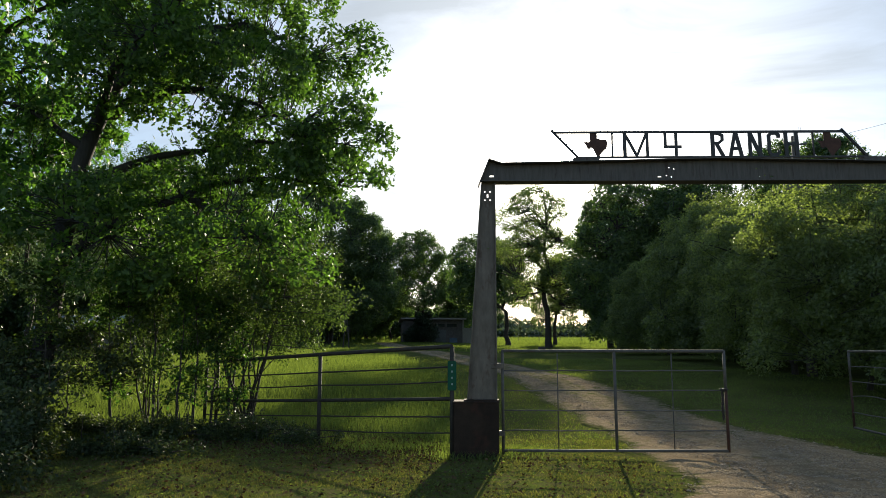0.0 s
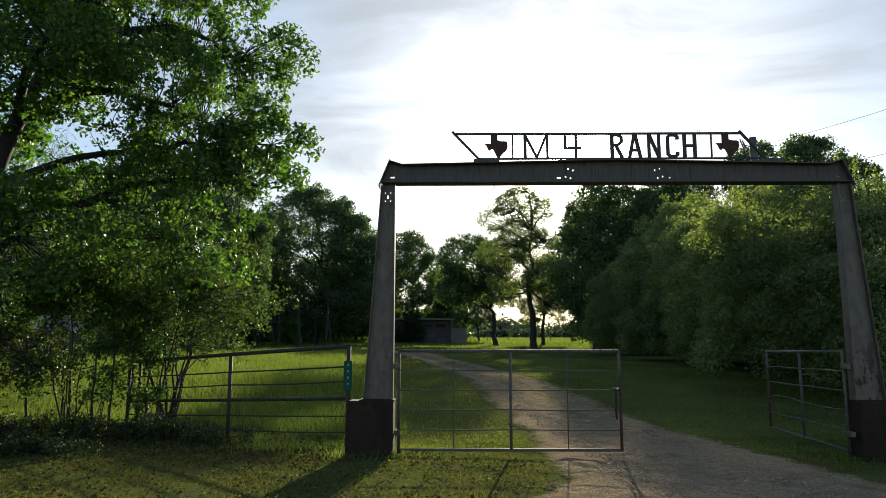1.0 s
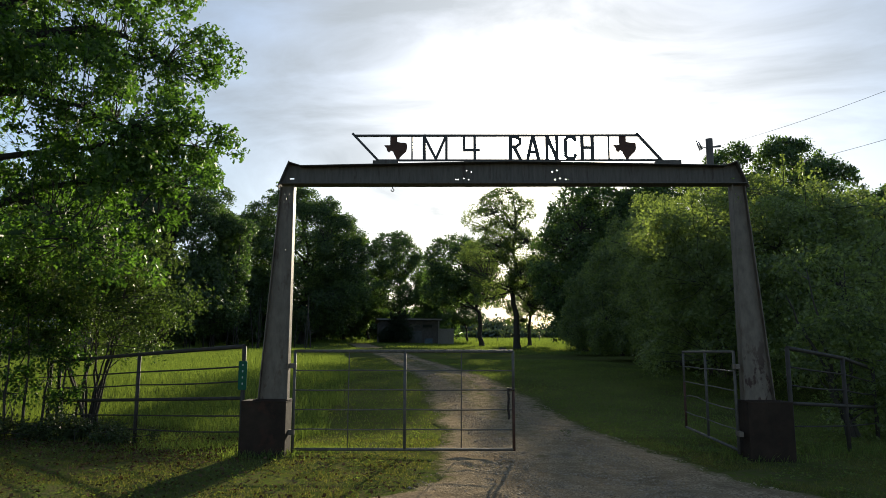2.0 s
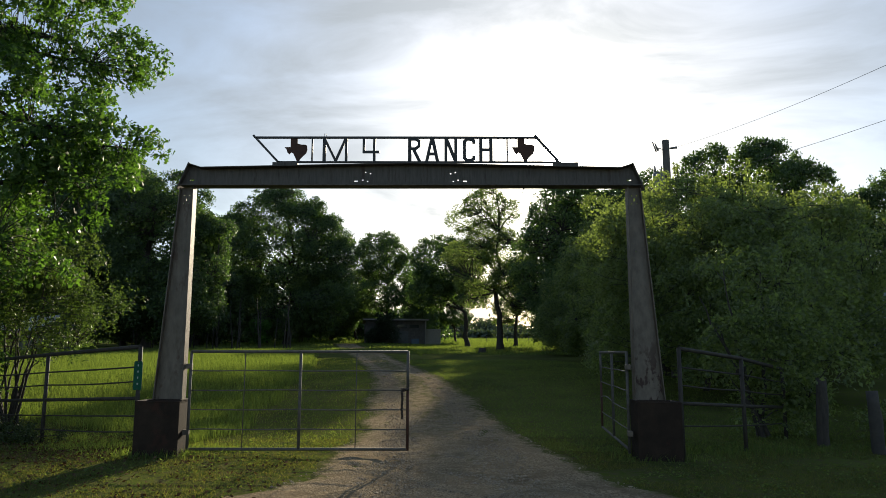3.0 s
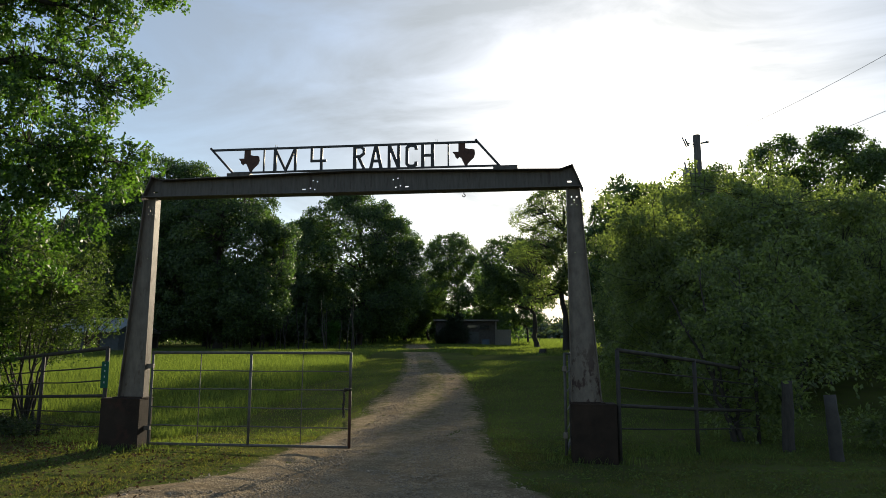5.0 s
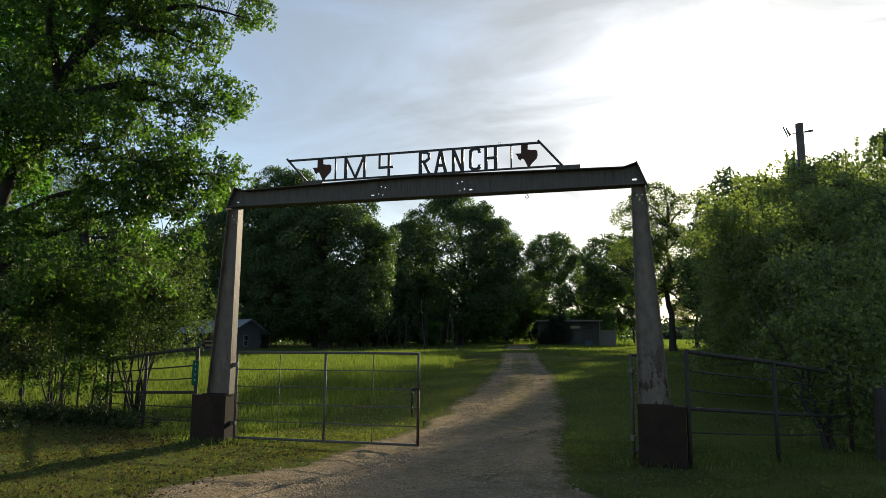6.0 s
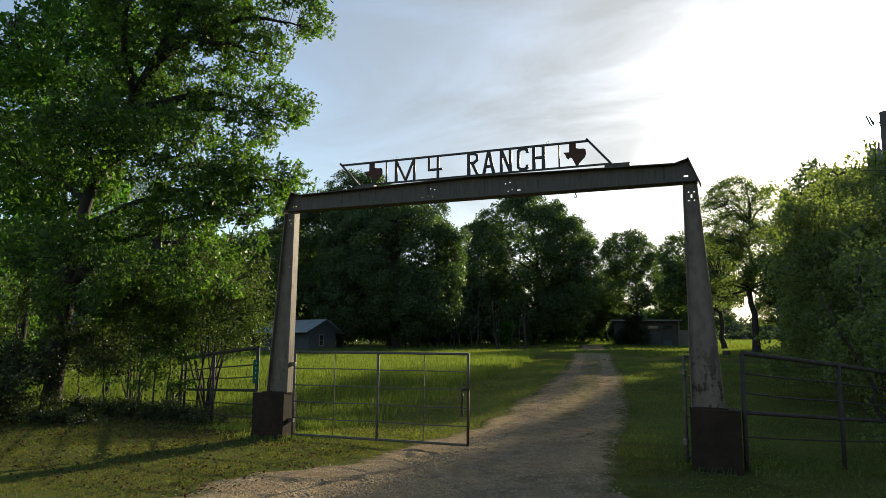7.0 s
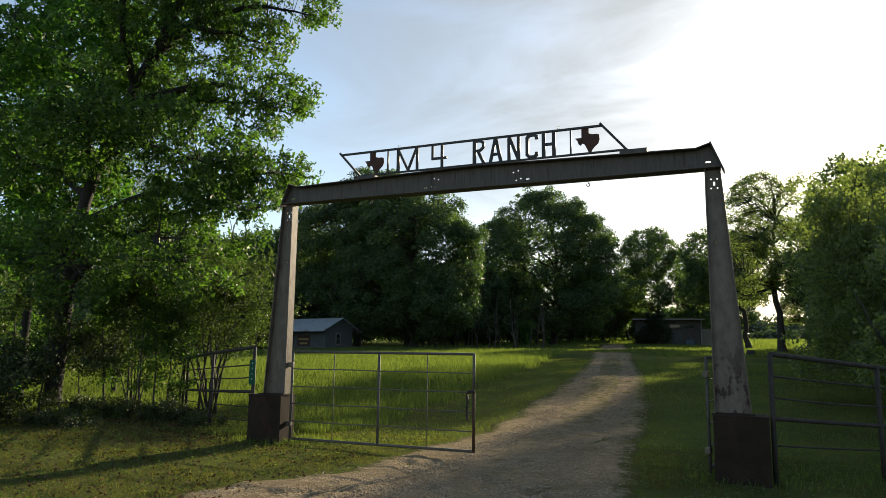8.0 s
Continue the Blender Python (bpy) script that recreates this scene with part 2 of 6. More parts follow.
def ground_z(x, y):
    """Height of the ground: flat by the gate, rising slowly behind it, a little more towards -x."""
    x, y = np.asarray(x, float), np.asarray(y, float)
    far = np.maximum(y - 11.0, 0)
    far = np.where(far > 190, 190 + (far - 190) * 0.8, far)
    rise = 0.026 * far * smooth01(0, 14, far) + 0.003 * np.minimum(far, 95) * smooth01(9, -6, x) * smooth01(-46, -18, x)
    rise = rise + 0.22 * smooth01(13, 23, y) * smooth01(72, 46, y)
    return 0.02 + rise + 0.015 * np.sin(x * 1.3 + 0.7 * y) + 0.012 * np.sin(0.9 * y - 0.5 * x) + 0.03 * smooth01(3, -4, x)


def road_mid(y):
    y = np.asarray(y, float)
    far = np.clip(y - 9, 0, 28)
    return 4.35 - 0.078 * far - 0.0017 * far ** 2 - 0.173 * np.maximum(y - 37, 0) + 0.14 * smooth01(10, 15, y) * smooth01(34, 25, y)


def road_half(y):
    y = np.asarray(y, float)
    return 1.26 + 0.2 * smooth01(23, 17, y) + 0.22 * smooth01(40, 54, y) + 0.2 * smooth01(13, 9.5, y) + 1.1 * smooth01(9.5, 4.5, y) + 1.4 * smooth01(5.5, 1.0, y)


def fast_mesh(name, verts, faces, mat):
    """A mesh from arrays: verts (n, 3), faces (m, k) with k corners each."""
    me = bpy.data.meshes.new(name)
    n, k = faces.shape
    me.vertices.add(len(verts))
    me.vertices.foreach_set("co", np.ascontiguousarray(verts, np.float32).ravel())
    me.loops.add(n * k)
    me.loops.foreach_set("vertex_index", np.ascontiguousarray(faces, np.int32).ravel())
    me.polygons.add(n)
    me.polygons.foreach_set("loop_start", np.arange(0, n * k, k, dtype=np.int32))
    me.update(calc_edges=True)
    me.materials.append(mat)
    return me


def part(name, bm, mat, parent, label=""):
    """Links a bmesh as one mesh object under a thing or a part."""
    me = bpy.data.meshes.new(name)
    bm.to_mesh(me)
    bm.free()
    me.materials.append(mat)
    ob = new(name, me)
    ob.parent = parent
    return tagged(ob, label)


def empty(name, at, label, category, group="", turn=0.0):
    ob = new(name)
    ob.empty_display_size = 0.1
    ob.matrix_world = pose(*at, 0, 0, turn)
    return tagged(ob, label, category, group)


def box_bm(x0, x1, y0, y1, z0, z1, bevel=0.0, bm=None):
    bm = bm or bmesh.new()
    made = bmesh.ops.create_cube(bm, size=1.0)
    bmesh.ops.transform(bm, verts=made["verts"], matrix=Matrix.Translation(((x0 + x1) / 2, (y0 + y1) / 2, (z0 + z1) / 2)) @ Matrix.Diagonal((x1 - x0, y1 - y0, z1 - z0, 1)))
    if bevel:
        edges = list({e for v in made["verts"] for e in v.link_edges})
        bmesh.ops.bevel(bm, geom=edges, offset=bevel, segments=2, affect="EDGES", profile=0.5)
    return bm


def tube_bm(points, radius, sides=10, bm=None, radii=None, caps=True):
    """A round tube along a line of points."""
    bm = bm or bmesh.new()
    pts = [Vector(p) for p in points]
    rings = []
    side = None
    for i, p in enumerate(pts):
        way = (pts[min(i + 1, len(pts) - 1)] - pts[max(i - 1, 0)]).normalized()
        if side is None:
            side = way.orthogonal().normalized()
        side = (side - way * side.dot(way)).normalized()
        other = way.cross(side)
        r = radii[i] if radii else radius
        rings.append([bm.verts.new(p + r * (math.cos(a) * side + math.sin(a) * other)) for a in (2 * math.pi * k / sides for k in range(sides))])
    for a, b in zip(rings, rings[1:]):
        for k in range(sides):
            f = bm.faces.new((a[k], a[(k + 1) % sides], b[(k + 1) % sides], b[k]))
            f.smooth = True
    if caps:
        bm.faces.new(list(reversed(rings[0])))
        bm.faces.new(rings[-1])
    return bm


def plate_mesh(outlines, depth, bevel=0.0):
    """A flat plate in the x-z plane, depth thick along y; outlines after the first that lie inside it are holes."""
    cu = bpy.data.curves.new("plate", "CURVE")
    cu.dimensions, cu.fill_mode, cu.extrude, cu.bevel_depth = "2D", "BOTH", depth / 2, bevel
    for line in outlines:
        sp = cu.splines.new("POLY")
        sp.points.add(len(line) - 1)
        for q, (a, b) in zip(sp.points, line):
            q.co = (a, b, 0, 1)
        sp.use_cyclic_u = True
    ob = new("plate", cu)
    me = bpy.data.meshes.new_from_object(ob.evaluated_get(bpy.context.evaluated_depsgraph_get()))
    bpy.data.objects.remove(ob)
    me.transform(Matrix.Rotation(radians(90), 4, "X"))
    return me


def plate_part(name, outlines, depth, mat, parent, at=(0, 0, 0), label="", bevel=0.0):
    me = plate_mesh(outlines, depth, bevel)
    me.materials.clear()
    me.materials.append(mat)
    ob = new(name, me)
    ob.parent = parent
    ob.location = at
    return tagged(ob, label)


def round_hole(x, z, r, n=10):
    return [(x + r * math.cos(2 * math.pi * k / n), z + r * math.sin(2 * math.pi * k / n)) for k in range(n)]


# ---- ground and drive ----


def ground_material():
    m, t, p, L = material("grassy_ground")
    co = nd(t, "ShaderNodeTexCoord")
    n1 = nd(t, "ShaderNodeTexNoise", Scale=0.35, Detail=6.0)
    n2 = nd(t, "ShaderNodeTexNoise", Scale=9.0, Detail=8.0, Roughness=0.7)
    n3 = nd(t, "ShaderNodeTexNoise", Scale=60.0, Detail=4.0)
    a = nd(t, "ShaderNodeMix", data_type="RGBA")
    a.inputs["A"].default_value, a.inputs["B"].default_value = (0.055, 0.075, 0.018, 1), (0.11, 0.14, 0.03, 1)
    b = nd(t, "ShaderNodeMix", data_type="RGBA")
    b.inputs["B"].default_value = (0.095, 0.08, 0.045, 1)
    r1 = nd(t, "ShaderNodeMapRange", From_Min=0.35, From_Max=0.65)
    r2 = nd(t, "ShaderNodeMapRange", From_Min=0.43, From_Max=0.6, To_Max=0.8)
    bp = nd(t, "ShaderNodeBump", Strength=0.7, Distance=0.05)
    for n in (n1, n2, n3):
        L(co.outputs["Object"], n.inputs["Vector"])
    L(n1.outputs["Fac"], r1.inputs["Value"])
    L(n2.outputs["Fac"], r2.inputs["Value"])
    L(r1.outputs["Result"], a.inputs["Factor"])
    L(a.outputs["Result"], b.inputs["A"])
    L(r2.outputs["Result"], b.inputs["Factor"])
    L(b.outputs["Result"], p.inputs["Base Color"])
    L(n3.outputs["Fac"], bp.inputs["Height"])
    L(bp.outputs["Normal"], p.inputs["Normal"])
    p.inputs["Roughness"].default_value = 0.95
    p.inputs["Specular IOR Level"].default_value = 0.0
    return m


def drive_material():
    m, t, p, L = material("gravel_drive")
    co = nd(t, "ShaderNodeTexCoord")
    wear = nd(t, "ShaderNodeAttribute")
    wear.attribute_name = "track"
    v1 = nd(t, "ShaderNodeTexVoronoi", Scale=55.0)
    v2 = nd(t, "ShaderNodeTexVoronoi", Scale=22.0)
    n1 = nd(t, "ShaderNodeTexNoise", Scale=1.5, Detail=10.0, Roughness=0.7)
    n2 = nd(t, "ShaderNodeTexNoise", Scale=5.0, Detail=8.0, Roughness=0.7)
    stones = nd(t, "ShaderNodeMix", data_type="RGBA")
    stones.inputs["A"].default_value, stones.inputs["B"].default_value = (0.172, 0.133, 0.085, 1), (0.465, 0.372, 0.25, 1)
    soil = nd(t, "ShaderNodeMix", data_type="RGBA")
    # damp mud in broad patches among the paler trodden soil
    damp = nd(t, "ShaderNodeTexNoise", Scale=0.55, Detail=6.0, Roughness=0.6)
    wet = nd(t, "ShaderNodeMapRange", From_Min=0.44, From_Max=0.62)
    mud = nd(t, "ShaderNodeMix", data_type="RGBA")
    mud.inputs["A"].default_value, mud.inputs["B"].default_value = (0.25, 0.192, 0.122, 1), (0.148, 0.111, 0.07, 1)
    L(co.outputs["Object"], damp.inputs["Vector"])
    L(damp.outputs["Fac"], wet.inputs["Value"])
    L(wet.outputs["Result"], mud.inputs["Factor"])
    L(mud.outputs["Result"], soil.inputs["B"])
    grass = nd(t, "ShaderNodeMix", data_type="RGBA")
    grass.inputs["A"].default_value = (0.105, 0.112, 0.042, 1)
    add = nd(t, "ShaderNodeMath", operation="MULTIPLY_ADD")
    add.inputs[1].default_value, add.inputs[2].default_value = 1.7, -0.85
    tot = nd(t, "ShaderNodeMath", operation="ADD")
    r1 = nd(t, "ShaderNodeMapRange", From_Min=0.25, From_Max=0.6)
    r2 = nd(t, "ShaderNodeMapRange", From_Min=0.46, From_Max=0.6, To_Max=0.82)
    for n in (v1, v2, n1, n2):
        L(co.outputs["Object"], n.inputs["Vector"])
    L(v1.outputs["Color"], stones.inputs["Factor"])
    L(n1.outputs["Fac"], r2.inputs["Value"])
    L(stones.outputs["Result"], soil.inputs["A"])
    L(r2.outputs["Result"], soil.inputs["Factor"])
    L(n2.outputs["Fac"], add.inputs[0])
    L(add.outputs["Value"], tot.inputs[0])
    L(wear.outputs["Fac"], tot.inputs[1])
    L(tot.outputs["Value"], r1.inputs["Value"])
    L(r1.outputs["Result"], grass.inputs["Factor"])
    L(soil.outputs["Result"], grass.inputs["B"])
    L(grass.outputs["Result"], p.inputs["Base Color"])
    bp = nd(t, "ShaderNodeBump", Strength=1.0, Distance=0.035)
    mx0 = nd(t, "ShaderNodeMath", operation="ADD")
    L(v1.outputs["Distance"], mx0.inputs[0])
    L(v2.outputs["Distance"], mx0.inputs[1])
    # trodden mud is smoother than the gravel round it
    firm = nd(t, "ShaderNodeMath", operation="SUBTRACT")
    firm.inputs[0].default_value = 1.08
    L(r2.outputs["Result"], firm.inputs[1])
    mx = nd(t, "ShaderNodeMath", operation="MULTIPLY")
    L(mx0.outputs["Value"], mx.inputs[0])
    L(firm.outputs["Value"], mx.inputs[1])
    # drawn-out ridges left by tyres
    mp = nd(t, "ShaderNodeMapping")
    mp.inputs["Scale"].default_value = (7.0, 0.9, 1.0)
    mp.inputs["Rotation"].default_value = (0, 0, radians(12))
    n4 = nd(t, "ShaderNodeTexNoise", Scale=1.6, Detail=5.0)
    ridge = nd(t, "ShaderNodeMath", operation="MULTIPLY_ADD")
    ridge.inputs[1].default_value = 1.6
    L(co.outputs["Object"], mp.inputs["Vector"])
    L(mp.outputs["Vector"], n4.inputs["Vector"])
    L(n4.outputs["Fac"], ridge.inputs[0])
    L(mx.outputs["Value"], ridge.inputs[2])
    L(ridge.outputs["Value"], bp.inputs["Height"])
    L(bp.outputs["Normal"], p.inputs["Normal"])
    p.inputs["Roughness"].default_value = 0.9
    p.inputs["Specular IOR Level"].default_value = 0.0
    return m


def build_ground():
    def steps(near, fine, far):
        out, v, s = [], near, fine
        while v < far:
            out.append(v)
            v += s
            if v > near + 30:
                s *= 1.12
        return out + [far]
    ys = np.array(sorted(set([-900, -400, -150, -60, -25] + [-10 + 0.6 * k for k in range(20)] + steps(2.0, 0.3, 1800.0))))
    right = steps(4.0, 0.45, 1500.0)
    xs = np.array(sorted(set(right + [8.0 - v for v in right])))
    gx, gy = np.meshgrid(xs, ys)
    gz = ground_z(gx, gy)
    gz = gz + 0.018 * np.array([noise.noise((a * 1.7, b * 1.7, 0)) if abs(a) < 20 and 0 < b < 30 else 0 for a, b in zip(gx.ravel(), gy.ravel())]).reshape(gx.shape)
    # the ground lies lower where the drive covers it
    inside = road_half(gy) - np.abs(gx - road_mid(gy))
    gz = gz - 0.09 * np.clip((inside - 0.7) / 0.3, 0, 1) * (gy > -5.5) * (gy < 99)
    w, h = len(xs), len(ys)
    idx = np.arange(w * h).reshape(h, w)
    faces = np.stack([idx[:-1, :-1], idx[:-1, 1:], idx[1:, 1:], idx[1:, :-1]], -1).reshape(-1, 4)
    me = fast_mesh("ground", np.stack([gx, gy, gz], -1).reshape(-1, 3), faces, ground_material())
    me.shade_smooth()
    tagged(new("ground", me), "grassy ground rising gently to an open field", "ground", kind="structure")


def build_drive():
    ys = np.concatenate([np.arange(-6, 3, 0.12), np.arange(3, 16, 0.055), np.arange(16, 26, 0.12), np.arange(26, 40, 0.3), np.arange(40, 100, 0.8)])
    cols = 65
    u = np.linspace(-1, 1, cols)
    verts, track = [], []
    for y in ys:
        mid, half = float(road_mid(y)), float(road_half(y))
        lo = mid - half * (1 + 0.2 * noise.noise((3, y * 0.8, 0)) + 0.05 * noise.noise((9, y * 2.9, 0)))
        hi = mid + half * (1 + 0.2 * noise.noise((17, y * 0.8, 0)) + 0.05 * noise.noise((25, y * 2.9, 0)))
        for k in range(cols):
            x = lo + (hi - lo) * (u[k] + 1) / 2
            edge = 1 - abs(u[k])
            off = abs(x - mid)
            rut = math.exp(-((off - 0.72) / 0.33) ** 2)
            wide = min(1, max(0, (half - 1.2) / 0.8))
            z = float(ground_z(x, y)) + 0.012 + 0.02 * min(1, edge * 5) - 0.03 * rut * min(1, edge * 4) + 0.016 * noise.noise((x * 2.3, y * 2.3, 5)) + 0.011 * noise.noise((x * 7, y * 7, 8)) + 0.006 * noise.noise((x * 17, y * 17, 2))
            # arcs pressed into the mud by turning wheels, with cleats across them
            if 3 < y < 15:
                for ax, ay, ar in ((9.6, 13.0, 6.1), (9.6, 13.0, 7.6), (-3.2, 14.5, 8.3), (-3.2, 14.5, 9.8), (1.5, 4.0, 5.4)):
                    d = math.hypot(x - ax, y - ay) - ar
                    if abs(d) < 0.3:
                        along = math.atan2(y - ay, x - ax) * ar
                        fade = max(0.0, min(1.0, 0.6 + 1.6 * noise.noise((x * 0.8, y * 0.8, ar))))
                        z += fade * min(1, edge * 4) * (-0.02 * math.exp(-(d / 0.11) ** 2) + 0.011 * math.exp(-((abs(d) - 0.17) / 0.06) ** 2) + 0.005 * math.sin(along * 40) * math.exp(-(d / 0.1) ** 2))
            if edge < 0.01:
                z -= 0.025
            verts.append((x, y, z))
            t = max(0.9 * rut, (0.47 if y < 15 else 0.4) + 0.42 * wide, 0.75 * math.exp(-(off / (half * 0.9)) ** 6) * wide)
            # grown over where it passes a low rise
            t *= 1 - 0.85 * float(smooth01(56, 60, y) * smooth01(74, 68, y))
            track.append(min(1.0, t) * min(1.0, edge * 4.0 + 0.2))
    idx = np.arange(len(verts)).reshape(len(ys), cols)
    faces = np.stack([idx[:-1, :-1], idx[:-1, 1:], idx[1:, 1:], idx[1:, :-1]], -1).reshape(-1, 4)
    me = fast_mesh("drive", np.array(verts), faces, drive_material())
    me.shade_smooth()
    at = me.attributes.new("track", "FLOAT", "POINT")
    at.data.foreach_set("value", np.array(track, np.float32))
    tagged(new("road", me), "gravel farm drive with two worn wheel tracks", "road", kind="structure")


build_ground()
build_drive()


def gravel():
    """Loose stones on the drive."""
    n = 52000
    y = 4.0 + 26 * rng.random(n) ** 1.5
    u = rng.normal(0, 0.5, n)
    u = np.where(np.abs(u) > 0.93, rng.uniform(-0.9, 0.9, n), u)
    x = road_mid(y) + u * road_half(y) * 1.05
    keep = patchy(x, y, 1.3, 14) + 0.5 * patchy(x, y, 3.1, 15) > -0.12 + 0.25 * rng.normal(0, 1, n)
    x, y = x[keep], y[keep]
    n = len(x)
    r = rng.uniform(0.006, 0.016, n) * (1 + 0.9 * (rng.random(n) < 0.08))
    z = ground_z(x, y) + 0.018 + r * 0.1
    base = np.array([(1, 0, 0), (0, 1, 0), (-1, 0, 0), (0, -1, 0), (0, 0, 0.6), (0, 0, -0.6)], float)
    tri = np.array([(0, 1, 4), (1, 2, 4), (2, 3, 4), (3, 0, 4), (1, 0, 5), (2, 1, 5), (3, 2, 5), (0, 3, 5)])
    ang = rng.uniform(0, 6.28, n)
    shape = base[None] * rng.uniform(0.6, 1.3, (n, 6, 1)) * r[:, None, None]
    c, s = np.cos(ang)[:, None], np.sin(ang)[:, None]
    vx, vy = shape[:, :, 0] * c - shape[:, :, 1] * s, shape[:, :, 0] * s + shape[:, :, 1] * c
    verts = np.stack([vx + x[:, None], vy + y[:, None], shape[:, :, 2] + z[:, None]], -1).reshape(-1, 3)
    faces = (tri[None] + 6 * np.arange(n)[:, None, None]).reshape(-1, 3)
    tagged(new("gravel", fast_mesh("gravel", verts, faces, STONE)), "loose grey gravel scattered on the drive", "gravel", kind="stuff")


def blades(name, x, y, height, width, mat, label, lean=0.35, tall=False):
    """Grass standing at x, y: short blades of one face, tall ones bent over."""
    n = len(x)
    z = ground_z(x, y) - 0.01
    a = rng.uniform(0, 2 * math.pi, n)
    b = rng.uniform(0, 2 * math.pi, n)
    out = height * rng.uniform(0.05, lean, n) * 2
    sx, sy = np.cos(a) * width / 2, np.sin(a) * width / 2
    lx, ly = np.cos(b) * out, np.sin(b) * out
    foot = [np.stack([x - sx, y - sy, z], -1), np.stack([x + sx, y + sy, z], -1)]
    knee = [np.stack([x + k * sx * 0.75 + lx * 0.35, y + k * sy * 0.75 + ly * 0.35, z + height * 0.6], -1) for k in (1, -1)] if tall else []
    v = np.stack(foot + knee + [np.stack([x + lx, y + ly, z + height], -1)], 1)
    tri = np.array([(0, 1, 2), (0, 2, 3), (3, 2, 4)] if tall else [(0, 1, 2)])
    faces = (tri[None] + v.shape[1] * np.arange(n)[:, None, None]).reshape(-1, 3)
    return tagged(new(name, fast_mesh(name, v.reshape(-1, 3), faces, mat)), label, "grass", kind="stuff")


def off_road(x, y, spare=0.0):
    return np.abs(x - road_mid(y)) - road_half(y) - spare


def patchy(x, y, scale, seed):
    return np.array([noise.noise((a * scale, b * scale, seed)) for a, b in zip(x, y)])


def grasses():
    # short mown grass before the gate and along the drive
    n = 330000
    x, y = rng.uniform(-8, 13, n), 3.6 + 8.4 * rng.random(n) ** 0.9
    keep = (off_road(x, y) > 0.1 - np.where(x < road_mid(y), 1.25, 0.6) * rng.random(n) ** 3 * (0.6 + 0.9 * patchy(x, y, 0.9, 41))) & (patchy(x, y, 1.1, 3) + 0.5 * patchy(x, y, 3.7, 4) > -0.42 + 0.4 * rng.random(n))
    x, y = x[keep], y[keep]
    blades("mown_grass", x, y, rng.uniform(0.015, 0.05, len(x)), rng.uniform(0.006, 0.011, len(x)), BLADE_DRY, "short mown grass with dry patches", 0.6)
    # verges and the middle of the drive behind the gate
    n = 140000
    x, y = rng.uniform(-5, 16, n), 10.5 + 30 * rng.random(n) ** 1.5
    d = off_road(x, y)
    mid = np.abs(x - road_mid(y))
    keep = ((d > 0.05 - 0.6 * rng.random(n) ** 3.5 * (0.7 + patchy(x, y, 0.8, 42))) & (d < 9)) | ((mid < 0.42) & (y > 14) & (patchy(x, y, 0.7, 21) > -0.1 + 0.3 * rng.random(n)) & (rng.random(n) < 0.7))
    x, y = x[keep], y[keep]
    grow = 1 + 0.02 * (y - 10)
    # west verge: a yellower copy of the grass, with sunlight put into its colour
    west = (x < road_mid(y)) & (off_road(x, y) < 2.6)
    for side, mat, words in ((west, BLADE_VERGE, "short dry grass between drive and meadow, yellowed as if sunlit"), (~west, BLADE, "short green grass beside the drive")):
        m = int(side.sum())
        blades("verge_grass", x[side], y[side], rng.uniform(0.02, 0.055, m) * grow[side], rng.uniform(0.009, 0.017, m) * grow[side], mat, words, 0.5)
    # tall hay in the meadow
    n = 230000
    x, y = rng.uniform(-26, 2.6, n), 11.2 + 46 * rng.random(n) ** 1.7
    keep = (off_road(x, y) > 2.15 + 0.14 * np.sin(y * 1.3) + 0.25 * rng.random(n) ** 3) & (y > 11.0 + 0.75 * np.maximum(0.3 - x, 0) * (x > -4.4))
    x, y = x[keep], y[keep]
    grow = 1 + 0.025 * (y - 10)
    blades("meadow_grass", x, y, rng.uniform(0.18, 0.36, len(x)) * (1 + 0.5 * patchy(x, y, 0.5, 9)) * (0.66 + 0.34 * smooth01(11.5, 19, y)), rng.uniform(0.006, 0.011, len(x)) * grow, BLADE, "tall bright green meadow grass going to seed", 0.4, True)
    # grass of the ground behind the meadow, and of the open field beyond the trees
    n = 60000
    x, y = rng.uniform(-34, 26, n), 52 + 60 * rng.random(n)
    keep = ((off_road(x, y) > 0.35) & ((y > 57) | (x > 2))) | ((y > 58) & (y < 71))
    x, y = x[keep], y[keep]
    blades("rough_grass", x, y, rng.uniform(0.1, 0.26, len(x)), rng.uniform(0.03, 0.06, len(x)), BLADE, "rough uneven grass under the far trees", 0.5)
    n = 70000
    x, y = rng.uniform(-25, 75, n), 108 + 230 * rng.random(n) ** 1.4
    blades("field_grass", x, y, rng.uniform(0.25, 0.5, n) * (1 + 0.003 * y), rng.uniform(0.06, 0.12, n), BLADE, "sunlit grass of the open far field", 0.5)
    # tufts round the boots of the portal and the fence feet
    spots = [(0.25, 9.7, 0.75, 900), (-1.0, 10.6, 1.1, 1600), (7.25, 9.75, 0.7, 450), (8.6, 10.5, 1.5, 900), (-2.6, 11.6, 1.2, 1500), (0.9, 10.2, 0.5, 500)]
    px, py = [], []
    for a, b, r, k in spots:
        px.append(a + r * rng.normal(0, 0.5, k))
        py.append(b + 0.5 * r * rng.normal(0, 0.5, k) + 0.1)
    x, y = np.concatenate(px), np.concatenate(py)
    blades("tall_tufts", x, y, rng.uniform(0.04, 0.14, len(x)), rng.uniform(0.006, 0.012, len(x)), BLADE, "uncut grass tufts round the gate posts", 0.4, True)


gravel()
grasses()


